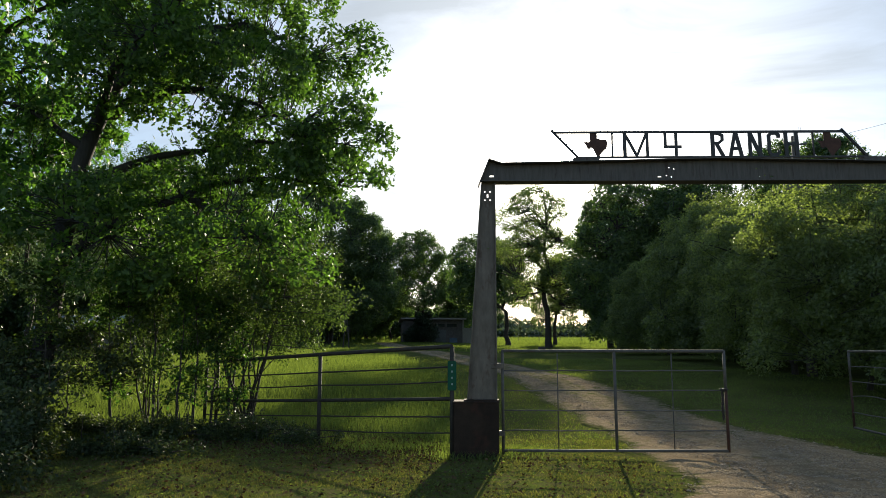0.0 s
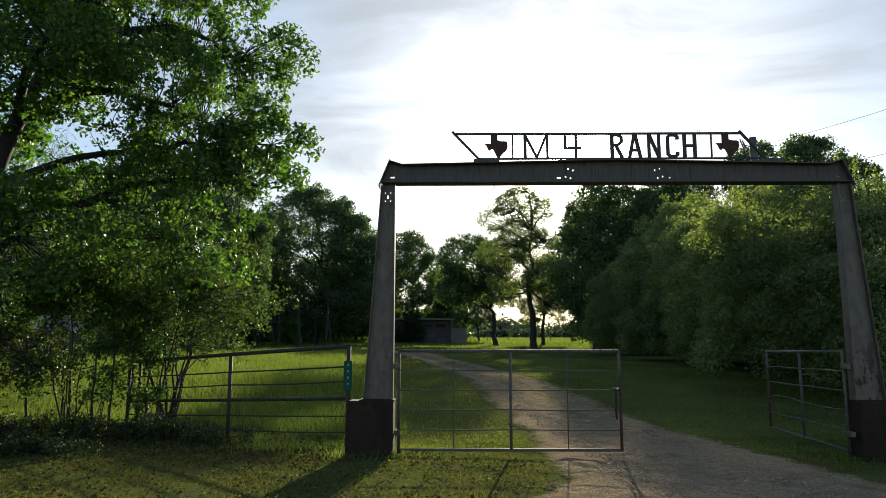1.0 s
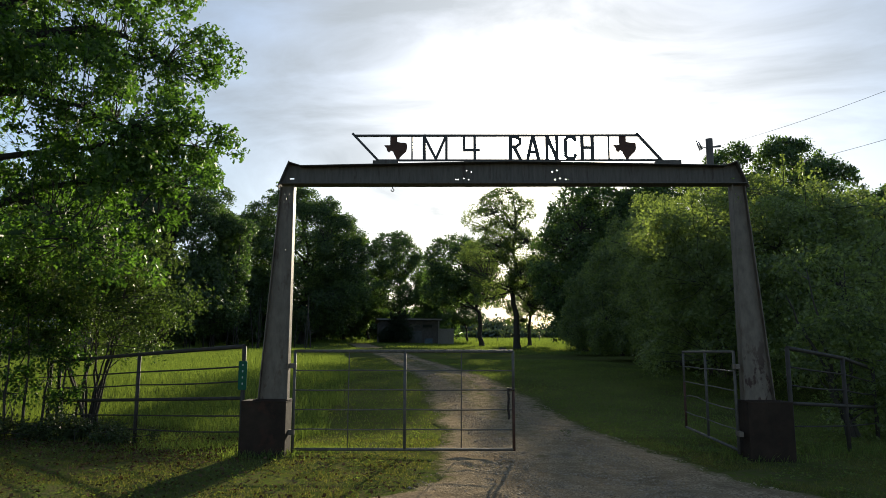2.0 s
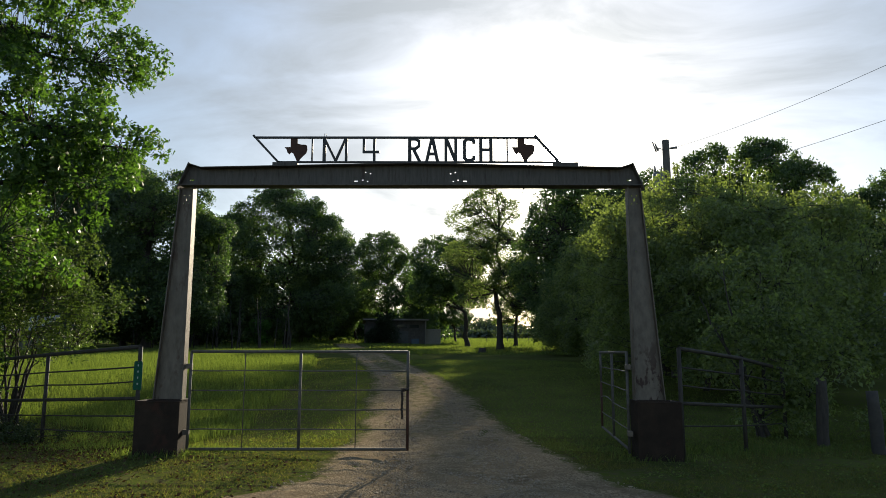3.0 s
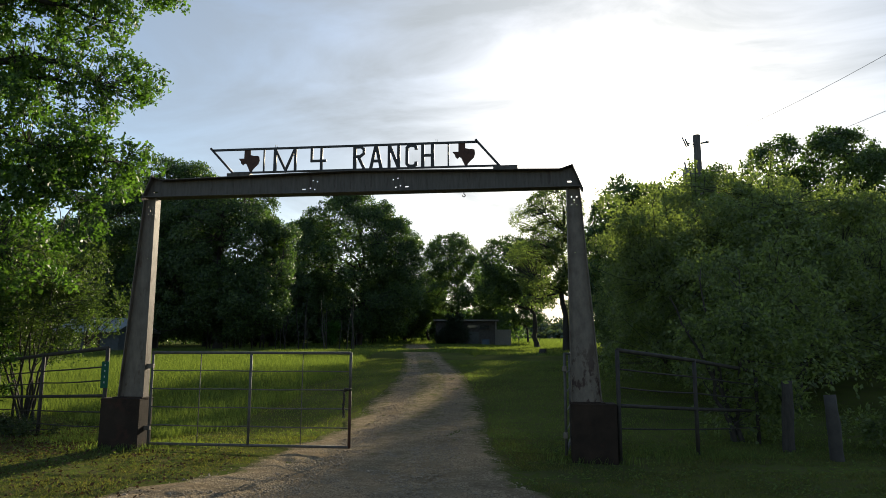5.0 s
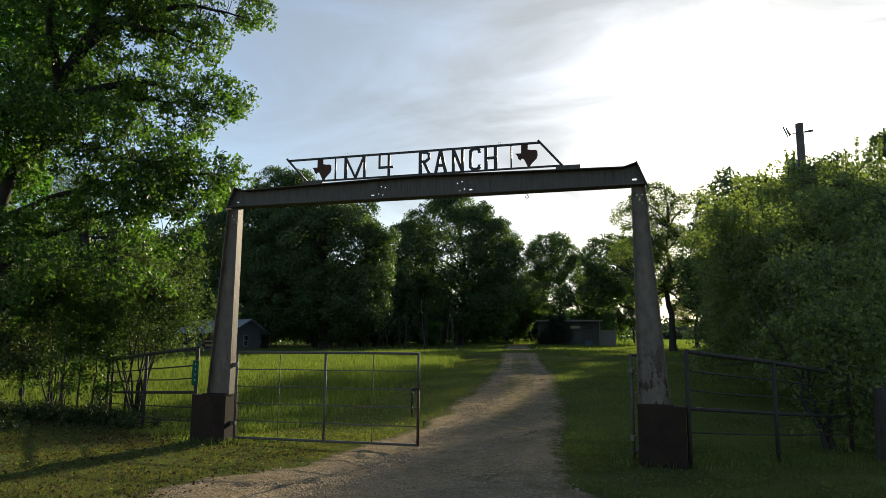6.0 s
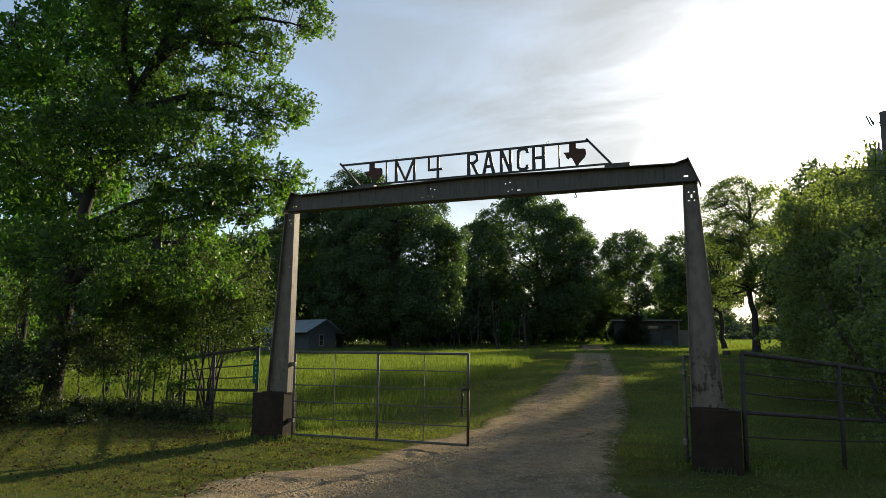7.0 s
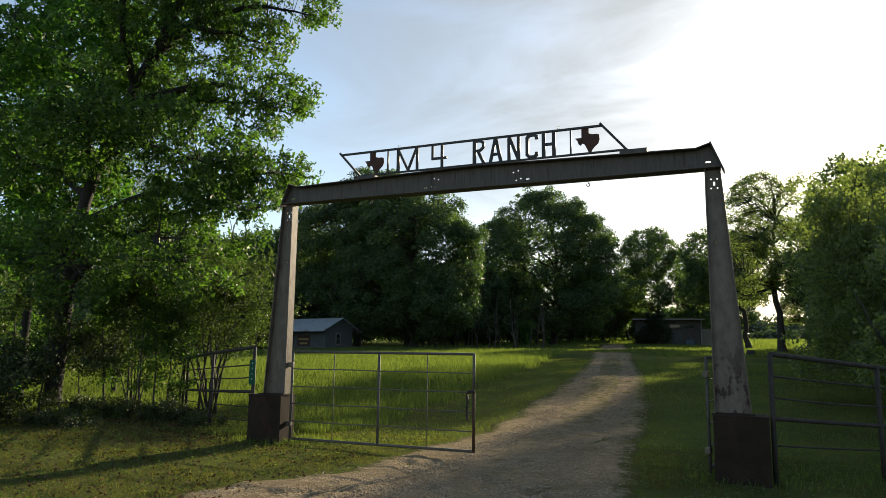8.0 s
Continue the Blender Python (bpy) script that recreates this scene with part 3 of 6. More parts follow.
def leaf_litter():
    """Dead leaves lying under the trees of the fence row and on the mown grass."""
    n = 7600
    a = rng.random(n) < 0.72
    x = np.where(a, rng.uniform(-9.5, -0.2, n), rng.uniform(-6.5, 2.5, n))
    y = np.where(a, 9.95 - 0.42 * x + rng.normal(0, 0.7, n) - 0.9 * (x < -4) * rng.random(n), rng.uniform(5.5, 9.6, n))
    y = np.minimum(y, 13.5)
    z = ground_z(x, y) + 0.022
    s = rng.uniform(0.025, 0.06, n)
    ang = rng.uniform(0, 6.28, n)
    c, d = np.cos(ang) * s, np.sin(ang) * s
    v = np.zeros((n, 4, 3))
    tip = rng.uniform(-0.01, 0.03, (n, 4))
    for k, (f, g) in enumerate(((0, 0), (0.5, 0.35), (1, 0), (0.5, -0.35))):
        v[:, k] = np.stack([x + f * c - g * d, y + f * d + g * c, z + tip[:, k]], -1)
    faces = (np.array([(0, 1, 2), (0, 2, 3)])[None] + 4 * np.arange(n)[:, None, None]).reshape(-1, 3)
    tagged(new("leaf_litter", fast_mesh("leaf_litter", v.reshape(-1, 3), faces, DEAD_LEAF)), "brown dead leaves scattered under the fence row", "leaves", kind="stuff")


leaf_litter()


def ground_weeds():
    """Low broad-leaved weeds and clover flat in the mown grass."""
    n = 60000
    x, y = rng.uniform(-8, 12, n), 3.8 + 9.0 * rng.random(n)
    keep = (off_road(x, y) > 0.05) & (patchy(x, y, 1.6, 31) + 0.6 * patchy(x, y, 4.3, 32) > 0.02)
    x, y = x[keep], y[keep]
    n = len(x)
    a = rng.uniform(0, 2 * math.pi, n)
    s = rng.uniform(0.018, 0.05, n)
    z = ground_z(x, y) + rng.uniform(0.012, 0.045, n)
    lift = rng.uniform(-0.2, 0.7, n)
    v = np.zeros((n, 4, 3))
    c, d = np.cos(a) * s, np.sin(a) * s
    for k, (f, g) in enumerate(((0, 0), (0.55, 0.36), (1, 0), (0.55, -0.36))):
        v[:, k] = np.stack([x + f * c - g * d, y + f * d + g * c, z + f * s * lift], -1)
    faces = (np.array([(0, 1, 2), (0, 2, 3)])[None] + 4 * np.arange(n)[:, None, None]).reshape(-1, 3)
    tagged(new("ground_weeds", fast_mesh("ground_weeds", v.reshape(-1, 3), faces, BLADE)), "low broad-leaved weeds in the mown grass", "weeds", kind="stuff")


ground_weeds()

# ---- the portal ----
GATE_Y = 9.87


def portal():
    thing = empty("ranch_gateway", (3.74, GATE_Y, 0), "tall weathered steel gateway of tapered beams over a gravel drive", "gateway")
    cx = 3.74
    fl = 0.115   # half width of the flanges

    def flange(name, a, b, thick, parent, half=fl, mat=STEEL):
        """A flange plate along the line a-b in the x-z plane."""
        a, b = Vector((a[0], 0, a[1])), Vector((b[0], 0, b[1]))
        n = (b - a).cross(Vector((0, 1, 0))).normalized() * thick / 2
        bm = bmesh.new()
        vs = [bm.verts.new(p + Vector((0, s, 0)) + m) for p in (a, b) for s in (-half, half) for m in (n, -n)]
        for f in ((0, 1, 3, 2), (4, 6, 7, 5), (0, 2, 6, 4), (1, 5, 7, 3), (0, 4, 5, 1), (2, 3, 7, 6)):
            bm.faces.new([vs[k] for k in f])
        bmesh.ops.recalc_face_normals(bm, faces=bm.faces)
        bmesh.ops.bevel(bm, geom=list(bm.edges), offset=0.0025, segments=1, affect="EDGES")
        return part(name, bm, mat, parent)

    for s, name in ((-1, "post"), (1, "post")):
        # tapered web with bolt holes, widening downwards on the outside
        inner, out_top, out_low = s * 3.17, s * (3.36 if s < 0 else 3.35), s * (3.57 if s < 0 else 3.58)
        holes = [round_hole(s * (3.235 + dx), 3.74 - dz, 0.0105) for dx, dz in ((0, 0), (0.075, 0), (0, 0.12), (0.075, 0.12))]
        holes += [[(s * 3.272 + dx, 3.68 + dz) for dx, dz in ((-0.011, -0.025), (0.011, -0.025), (0.011, 0.025), (-0.011, 0.025))]]
        holes += [round_hole(s * 3.27, 2.92, 0.0105)]
        web = plate_part(name, [[(inner, 0.8), (out_low, 0.8), (out_top, 3.855), (inner, 3.855)]] + holes, 0.012, STEEL_RUST if s > 0 else STEEL, thing,
                         label="tapered web, paint peeling to rust" if s > 0 else "tapered weathered web")
        flange("flange", (inner, 0.80), (inner, 3.86), 0.014, web, 0.08)
        flange("flange", (out_low, 0.80), (out_top, 3.84), 0.014, web, 0.08)
        bm = box_bm(s * 3.14 if s > 0 else s * 3.62, s * 3.62 if s > 0 else s * 3.14, -0.14, 0.14, 0.795, 0.815, 0.003)
        part("base_plate", bm, BOOT, web)
        # boxed boot in which the post stands
        x0, x1 = sorted((s * 3.15, s * 3.765))
        boot = part("boot", box_bm(x0, x1, -0.19, 0.19, -0.1, 0.80, 0.008), BOOT, thing, "dark rust-brown steel boot")
        part("rim", box_bm(x0 - 0.004, x1 + 0.004, -0.195, 0.195, 0.775, 0.794, 0.003), BOOT, boot)
    # beam, deeper in the middle
    lo = 3.885
    top = lambda x: 4.132 + 0.065 * (1 - abs(x) / 3.1)
    holes = []
    for side in (-1, 1):
        for dx, dz in ((0.66, 0.205), (0.59, 0.185), (0.70, 0.088), (0.63, 0.068)):
            holes.append(round_hole(side * dx, lo + dz, 0.0105))
        holes.append([(side * 0.80 + dx, lo + 0.072 + dz) for dx, dz in ((-0.025, -0.009), (0.025, -0.009), (0.025, 0.009), (-0.025, 0.009))])
    holes += [[(s * 3.21 + dx, lo + 0.085 + dz) for dx, dz in ((-0.03, -0.012), (0.03, -0.012), (0.03, 0.012), (-0.03, 0.012))] for s in (-1, 1)]
    web = plate_part("beam", [[(-3.375, lo), (3.375, lo), (3.255, 4.19), (3.06, top(3.06)), (0, top(0)), (-3.06, top(3.06)), (-3.255, 4.19)]] + holes, 0.012, BEAM, thing, label="tapered weathered beam with bolt holes")
    flange("flange", (-3.36, lo - 0.007), (3.36, lo - 0.007), 0.014, web, mat=BEAM)
    for s in (-1, 1):
        flange("flange", (s * 3.08, top(3.08) + 0.007), (0, top(0) + 0.007), 0.014, web, mat=BEAM)
        # slanted end plate and the small gusset at the knee
        flange("end_plate", (s * 3.40, lo - 0.06), (s * 3.245, 4.215), 0.016, web, 0.105, BEAM)
        flange("cap_plate", (s * 3.25, 4.20), (s * 3.07, top(3.07) + 0.01), 0.012, web, 0.105, BEAM)
    # pads that carry the sign
    for a, b in ((-2.03, -1.66), (2.10, 2.46)):
        part("pad", box_bm(a, b, -0.06, 0.06, top(1.9) + 0.012, 4.232, 0.004), BEAM, web)
    # hooks under the beam
    for hx in (-1.74, 1.66):
        pts = [(hx, 0, lo - 0.01), (hx, 0, lo - 0.06)] + [(hx + 0.022 * math.cos(a) - 0.0, 0, lo - 0.085 + 0.022 * math.sin(a)) for a in (radians(d) for d in (90, 40, -10, -60, -110, -160, -200))]
        part("hook", tube_bm(pts, 0.007, 6), GALV, web, "bent wire hook")
    return thing


portal()


def stroke(points, width):
    """The outline of a broad line through the points, with mitred corners."""
    left, right = [], []
    P = [Vector(p) for p in points]
    for i, p in enumerate(P):
        d1 = (P[i] - P[i - 1]).normalized() if i else (P[1] - P[0]).normalized()
        d2 = (P[i + 1] - P[i]).normalized() if i + 1 < len(P) else d1
        n1, n2 = Vector((-d1.y, d1.x)), Vector((-d2.y, d2.x))
        m = (n1 + n2)
        m = m.normalized() * (width / 2) / max(0.45, m.normalized().dot(n1))
        left.append(p + m)
        right.append(p - m)
    return [tuple(v) for v in left] + [tuple(v) for v in reversed(right)]


def ranch_sign():
    z0, z1 = 4.245, 4.625
    thing = empty("ranch_sign", (0, GATE_Y, 0), "black welded steel sign of letters on the gateway beam", "sign")
    lo, hi = z0 + 0.01, z1 - 0.01

    def bar(name, a, b, w, d=0.03, label=""):
        return plate_part(name, [stroke([a, b], w)], d, SIGN, thing, label=label, bevel=0.002)

    bar("rail", (1.44, z1 - 0.005), (5.60, z1 - 0.005), 0.026)
    bar("rail", (1.77, z0), (5.92, z0), 0.022)
    bar("brace", (1.40, z1 + 0.03), (1.80, z0 - 0.02), 0.028)
    bar("brace", (5.575, z1 + 0.03), (5.945, z0 - 0.02), 0.028)
    bar("strut", (2.28, lo), (2.28, hi), 0.018, 0.02)
    bar("strut", (5.165, lo), (5.165, hi), 0.018, 0.02)
    for px in (2.47, 4.99):
        for dx in (-0.012, 0.012):
            part("wire_stub", tube_bm([(px + dx, 0, hi), (px + dx * 1.2, 0, hi + 0.065)], 0.003, 5), SIGN, thing)

    def letter(name, strokes):
        """One letter of steel bar: each stroke is (points, width)."""
        bm = bmesh.new()
        for k, (pts, w) in enumerate(strokes):
            me = plate_mesh([stroke(pts, w)], 0.024 + 0.0016 * k, 0.0015)
            bm.from_mesh(me)
            bpy.data.meshes.remove(me)
        part("letter", bm, SIGN, thing, "steel letter " + name)

    B, T = 0.05, 0.036
    x = 2.44
    letter("M", [([(x + 0.02, lo), (x + 0.02, hi)], 0.045), ([(x + 0.02, hi - 0.01), (x + 0.19, lo + 0.01), (x + 0.335, hi - 0.01)], 0.034), ([(x + 0.345, lo), (x + 0.345, hi)], 0.034)])
    x = 3.03
    letter("4", [([(x + 0.015, hi), (x + 0.015, lo + 0.145), (x + 0.245, lo + 0.145)], 0.034), ([(x + 0.17, lo), (x + 0.17, hi)], 0.036)])
    W = 0.185
    x = 3.70
    letter("R", [([(x + 0.025, lo), (x + 0.025, hi)], B), ([(x, hi - T / 2), (x + 0.11, hi - T / 2), (x + 0.165, hi - 0.05), (x + 0.165, hi - 0.12), (x + 0.11, hi - 0.165), (x, hi - 0.165)], T), ([(x + 0.075, hi - 0.16), (x + 0.172, lo)], 0.042)])
    x = 3.963
    letter("A", [([(x + 0.012, lo), (x + W / 2 - 0.004, hi)], 0.042), ([(x + W - 0.012, lo), (x + W / 2 + 0.004, hi)], 0.046), ([(x + 0.045, lo + 0.115), (x + W - 0.045, lo + 0.115)], T)])
    x = 4.24
    letter("N", [([(x + 0.02, lo), (x + 0.02, hi)], 0.042), ([(x + 0.025, hi - 0.012), (x + W - 0.025, lo + 0.012)], 0.046), ([(x + W - 0.02, lo), (x + W - 0.02, hi)], 0.042)])
    x = 4.508
    letter("C", [([(x + W - 0.02, hi - 0.085), (x + W - 0.02, hi - 0.045), (x + W - 0.055, hi - T / 2), (x + 0.06, hi - T / 2), (x + 0.026, hi - 0.055), (x + 0.026, lo + 0.055), (x + 0.06, lo + T / 2),
                   (x + W - 0.055, lo + T / 2), (x + W - 0.02, lo + 0.045), (x + W - 0.02, lo + 0.085)], 0.044)])
    x = 4.752
    letter("H", [([(x + 0.024, lo), (x + 0.024, hi)], 0.048), ([(x + W - 0.012, lo), (x + W - 0.012, hi)], 0.048), ([(x + 0.03, (lo + hi) / 2), (x + W - 0.02, (lo + hi) / 2)], T)])

    # the silhouette of a state, cut from rusty plate
    shape = [(0.26, 1.0), (0.56, 1.0), (0.56, 0.74), (0.72, 0.70), (0.88, 0.70), (0.97, 0.66), (0.99, 0.48), (0.94, 0.34), (0.80, 0.22), (0.68, 0.10), (0.64, 0.0),
             (0.54, 0.03), (0.47, 0.17), (0.38, 0.34), (0.30, 0.38), (0.22, 0.30), (0.13, 0.38), (0.10, 0.48), (0.0, 0.60), (0.26, 0.60)]
    for x0 in (1.868, 5.227):
        plate_part("cutout", [[(x0 + 0.345 * a, z0 + 0.005 + (z1 - z0 - 0.005) * b) for a, b in shape]], 0.008, RUSTY, thing, label="rusty plate cut to a state's outline")


ranch_sign()


def tube_gate(name, at, turn, label, seed, flip=1, rods=4, thin=True):
    """A field gate of welded tube, hinged at x = 0 and reaching along +x, with its hinge straps."""
    rnd = random.Random(seed)
    thing = empty(name, at, label, "gate", "pair of drive gates", turn)
    w, z0, z1, r = 3.07, 0.13, 1.475, 0.0205
    part("rail", tube_bm([(0, 0, z1), (w, 0, z1)], r), GALV, thing)
    part("rail", tube_bm([(0, 0, z0), (w, 0, z0)], r), GALV, thing)
    part("stile", tube_bm([(0, 0, z0 - 0.05), (0, 0, z1 + 0.01)], r), GALV, thing)
    end = part("stile", tube_bm([(w, 0, 0.93), (w, 0, z1 + 0.01)], r), GALV, thing)
    part("rusty_length", tube_bm([(w, 0, z0 - 0.015), (w, 0, 0.93)], r + 0.001), RUSTY, end, "rusted lower end")
    part("upright", tube_bm([(w * 0.505, 0, z0), (w * 0.505, 0, z1)], 0.021), GALV, thing)
    if thin:
        for u in (0.247, 0.762):
            part("thin_upright", tube_bm([(w * u, 0.012, z0), (w * u + 0.004, 0.012, z1)], 0.0075, 6), GALV, thing)
    for k in range(1, rods + 1):
        z = z0 + (z1 - z0) * k / (rods + 1)
        sag = 0.05 if (not thin and k == 2) else 0.0
        pts = [(w * u / 14, 0, z + 0.004 * math.sin(u * 0.9 + k) * (0 < u < 14) + rnd.uniform(-0.0015, 0.0015) + sag * max(0, math.sin((u - 7) / 7 * math.pi))) for u in range(15)]
        part("rod", tube_bm(pts, 0.009, 7), GALV, thing)
    for z in (1.27, 0.36):
        part("hinge", box_bm(-0.16, 0.02, -0.03, 0.03, z - 0.035, z + 0.035, 0.006), STEEL, thing, "steel hinge strap")
    return thing


tube_gate("drive_gate", (0.655, GATE_Y, 0), 0.6, "closed galvanised tube gate with a chain on its free end", 1)
tube_gate("drive_gate", (6.825, GATE_Y + 0.03, 0.0), 84.5, "open galvanised tube gate swung back beside the drive", 2, thin=False)


def chain():
    """A looped rusty chain over the free end of the closed gate."""
    thing = empty("gate_chain", (3.70, GATE_Y - 0.02, 0), "rusty chain hanging from the free end of the gate", "chain")
    path = []
    for k in range(22):
        if k < 8:
            a = 2 * math.pi * k / 8
            path.append((-0.01 + 0.042 * math.cos(a), 0.02 + 0.035 * math.sin(a), 0.955))
        else:
            path.append((-0.05 + 0.004 * math.sin(k * 0.7), -0.012, 0.955 - 0.0285 * (k - 7)))
    for k, (p, q) in enumerate(zip(path, path[1:])):
        a, b = Vector(p), Vector(q)
        mid, way = (a + b) / 2, (b - a).normalized()
        side = way.orthogonal().normalized()
        side.rotate(Matrix.Rotation(radians(90 * (k % 2)), 3, way))
        half = 0.024
        pts = [mid + way * half * math.cos(t) + side * 0.015 * math.sin(t) for t in (2 * math.pi * j / 8 for j in range(9))]
        part("link", tube_bm(pts, 0.0075, 5, caps=False), CHAIN, thing)


chain()


def tube_fence(name, posts, label, mat, heights, fall):
    """A welded pipe fence: posts, a top and a middle pipe, and rods between."""
    thing = empty(name, (*posts[0], 0), label, "fence")
    base = Vector((*posts[0], 0))
    foot = [Vector((x, y, float(ground_z(x, y)))) - base for x, y in posts]
    for p in foot:
        z = p.z
        part("post", tube_bm([(p.x, p.y, z - 0.2), (p.x, p.y, heights[0] - fall[0] * (p - foot[0]).length)], 0.03), mat, thing)
    for k, h in enumerate(heights):
        thick = (0.030, 0.012, 0.011, 0.026, 0.011, 0.010)[k]
        drop = fall[1] + (fall[0] - fall[1]) * h / heights[0]
        pts = []
        for i, (a, b) in enumerate(zip(foot, foot[1:])):
            for j in range(10):
                u = j / 10
                p = a.lerp(b, u)
                sag = 0.0 if thick > 0.02 else -0.012 * math.sin(math.pi * u) * ((k * 7 + i * 3) % 3 - 0.6)
                pts.append((p.x, p.y, h - drop * (p - foot[0]).length + sag))
        p = foot[-1]
        pts.append((p.x, p.y, h - drop * (p - foot[0]).length))
        part("pipe" if thick > 0.02 else "rod", tube_bm(pts, thick, 9 if thick > 0.02 else 6), mat, thing)
    return thing


tube_fence("pipe_fence", [(-0.045, 9.80), (-2.14, 11.22), (-4.33, 12.9), (-4.6, 13.08)], "dark welded pipe fence leaning back from the gateway", TUBE, (1.54, 1.26, 1.06, 0.825, 0.585, 0.37), (0.048, 0.046))
tube_fence("pipe_fence", [(7.55, 9.84), (8.76, 10.66), (10.05, 12.1)], "grey welded pipe fence running into dark brush", TUBE, (1.53, 1.27, 1.02, 0.77, 0.46), (0.1, 0.03))


def address_plate():
    thing = empty("address_plate", (-0.045, 9.762, 1.14), "narrow green plate with white marks on the fence post", "sign")
    pts = []
    for cx, cz, a0 in ((0.04, 0.18, 0), (-0.04, 0.18, 90), (-0.04, -0.18, 180), (0.04, -0.18, 270)):
        pts += [(cx + 0.02 * math.cos(radians(a0 + d)), cz + 0.02 * math.sin(radians(a0 + d))) for d in (0, 30, 60, 90)]
    plate_part("plate", [pts], 0.006, GREEN, thing)
    for k in range(4):
        part("mark", box_bm(-0.008, 0.008, -0.006, -0.004, 0.128 - 0.085 * k, 0.155 - 0.085 * k), MARK, thing, "white bar")
    for z in (0.185, -0.185):
        part("screw", tube_bm([(0, -0.012, z), (0, 0.03, z)], 0.006, 8), GALV, thing)


address_plate()


def wooden_post(at, h, lean, label, mat=TIMBER):
    thing = empty("wooden_post", at, label, "post")
    bm = bmesh.new()
    pts = [(lean * k / 6, 0.01 * math.sin(k), -0.25 + (h + 0.25) * k / 6) for k in range(7)]
    tube_bm(pts, 0.09, 10, bm, radii=[0.095 - 0.003 * k + 0.006 * math.sin(k * 2.1) for k in range(7)])
    for v in bm.verts:
        v.co += Vector((noise.noise(v.co * 9), noise.noise(v.co * 9 + Vector((5, 0, 0))), 0)) * 0.014
    part("shaft", bm, mat, thing)
    part("staple", tube_bm([(lean * 0.7 - 0.02, -0.1, h * 0.7), (lean * 0.7 - 0.02, -0.115, h * 0.7 - 0.02), (lean * 0.7 + 0.02, -0.115, h * 0.7 - 0.02), (lean * 0.7 + 0.02, -0.1, h * 0.7)], 0.003, 5), CHAIN, thing)


wooden_post((10.55, 10.3, 0), 0.92, -0.06, "dark leaning wooden fence post among brush", DARKWOOD)
wooden_post((10.2, 11.2, 0), 1.08, 0.03, "dark old wooden post half lost in brush", BARK)


def utility_pole():
    x, y = 12.33, 24.8
    g = float(ground_z(x, y))
    thing = empty("utility_pole", (x, y, g), "weathered wooden utility pole with a fuse holder and transformer", "utility pole")
    top = 9.2 - g
    part("shaft", tube_bm([(0, 0, -0.5), (0.02, 0, top * 0.5), (0, 0, top)], 0.14, 14, radii=[0.17, 0.15, 0.125]), TIMBER, thing)
    arm = part("bracket", tube_bm([(-0.1, -0.05, top - 0.36), (-0.4, -0.1, top - 0.3)], 0.018, 8), GALV, thing)
    part("fuse_tube", tube_bm([(-0.52, -0.12, top - 0.1), (-0.38, -0.1, top - 0.46)], 0.026, 10), CERAMIC, arm, "grey fuse tube")
    part("insulator", tube_bm([(-0.43, -0.1, top - 0.14), (-0.31, -0.1, top - 0.42)], 0.04, 10, radii=[0.025, 0.04]), CERAMIC, arm)
    part("pin_insulator", tube_bm([(0.14, 0, top - 0.3), (0.4, -0.02, top - 0.27)], 0.035, 10, radii=[0.03, 0.05]), CERAMIC, thing)
    can = part("transformer", tube_bm([(-0.34, -0.1, top - 2.0), (-0.34, -0.1, top - 1.96), (-0.34, -0.1, top - 1.3), (-0.34, -0.1, top - 1.24)], 0.22, 16, radii=[0.19, 0.22, 0.22, 0.16]), CERAMIC, thing, "grey transformer can")
    for dx in (-0.1, 0.1):
        part("bushing", tube_bm([(-0.34 + dx, -0.1, top - 1.25), (-0.34 + dx * 1.3, -0.1, top - 1.0)], 0.03, 8, radii=[0.045, 0.025]), CERAMIC, can)


utility_pole()


def overhead_wire(a, b, sag):
    pts = []
    for k in range(41):
        u = k / 40
        p = Vector(a).lerp(Vector(b), u)
        p.z -= sag * 4 * u * (1 - u)
        pts.append(p)
    me = bpy.data.meshes.new("overhead_wire")
    bm = tube_bm(pts, 0.0055, 5)
    bm.to_mesh(me)
    bm.free()
    me.materials.append(WIRE)
    tagged(new("overhead_wire", me), "thin black overhead wire running from the utility pole", "wire", "overhead wires")


overhead_wire((12.73, 24.78, 8.95), (17.0, -12, 8.9), 1.5)
overhead_wire((12.45, 24.7, 7.6), (17.0, -12, 7.2), 1.3)

# ---- buildings far behind ----


def lap_wall(name, a, b, h0, h1, mat, parent, gable=0.0, step=0.16):
    """A wall of lapped boards from a to b (x, y); each board leans out at its foot. gable: extra height in the middle."""
    a, b = Vector((*a, 0)), Vector((*b, 0))
    way = b - a
    length = way.length
    way.normalize()
    out = Vector((way.y, -way.x, 0))
    bm = bmesh.new()
    rows, z = [], h0
    while z < h1 + gable - 0.01:
        zt = min(z + step, h1 + gable)
        for zz, o in ((z, 0.03), (zt, 0.008)):
            rows.append((zz, o, min(length / 2 - 0.01, max(0.0, (zz - h1) / gable * length / 2) if gable else 0.0)))
        z += step
    grid = []
    for zz, o, c in rows:
        lift = Vector((0, 0, zz))
        grid.append([bm.verts.new(q + out * d + lift) for q, d in ((a + way * c, -0.08), (a + way * c, o), (b - way * c, o), (b - way * c, -0.08))])
    for lo, hi in zip(grid, grid[1:]):
        for k in range(4):
            bm.faces.new((lo[k], lo[(k + 1) % 4], hi[(k + 1) % 4], hi[k]))
    bm.faces.new(grid[0])
    bm.faces.new(grid[-1])
    bmesh.ops.recalc_face_normals(bm, faces=bm.faces)
    return part(name, bm, mat, parent)


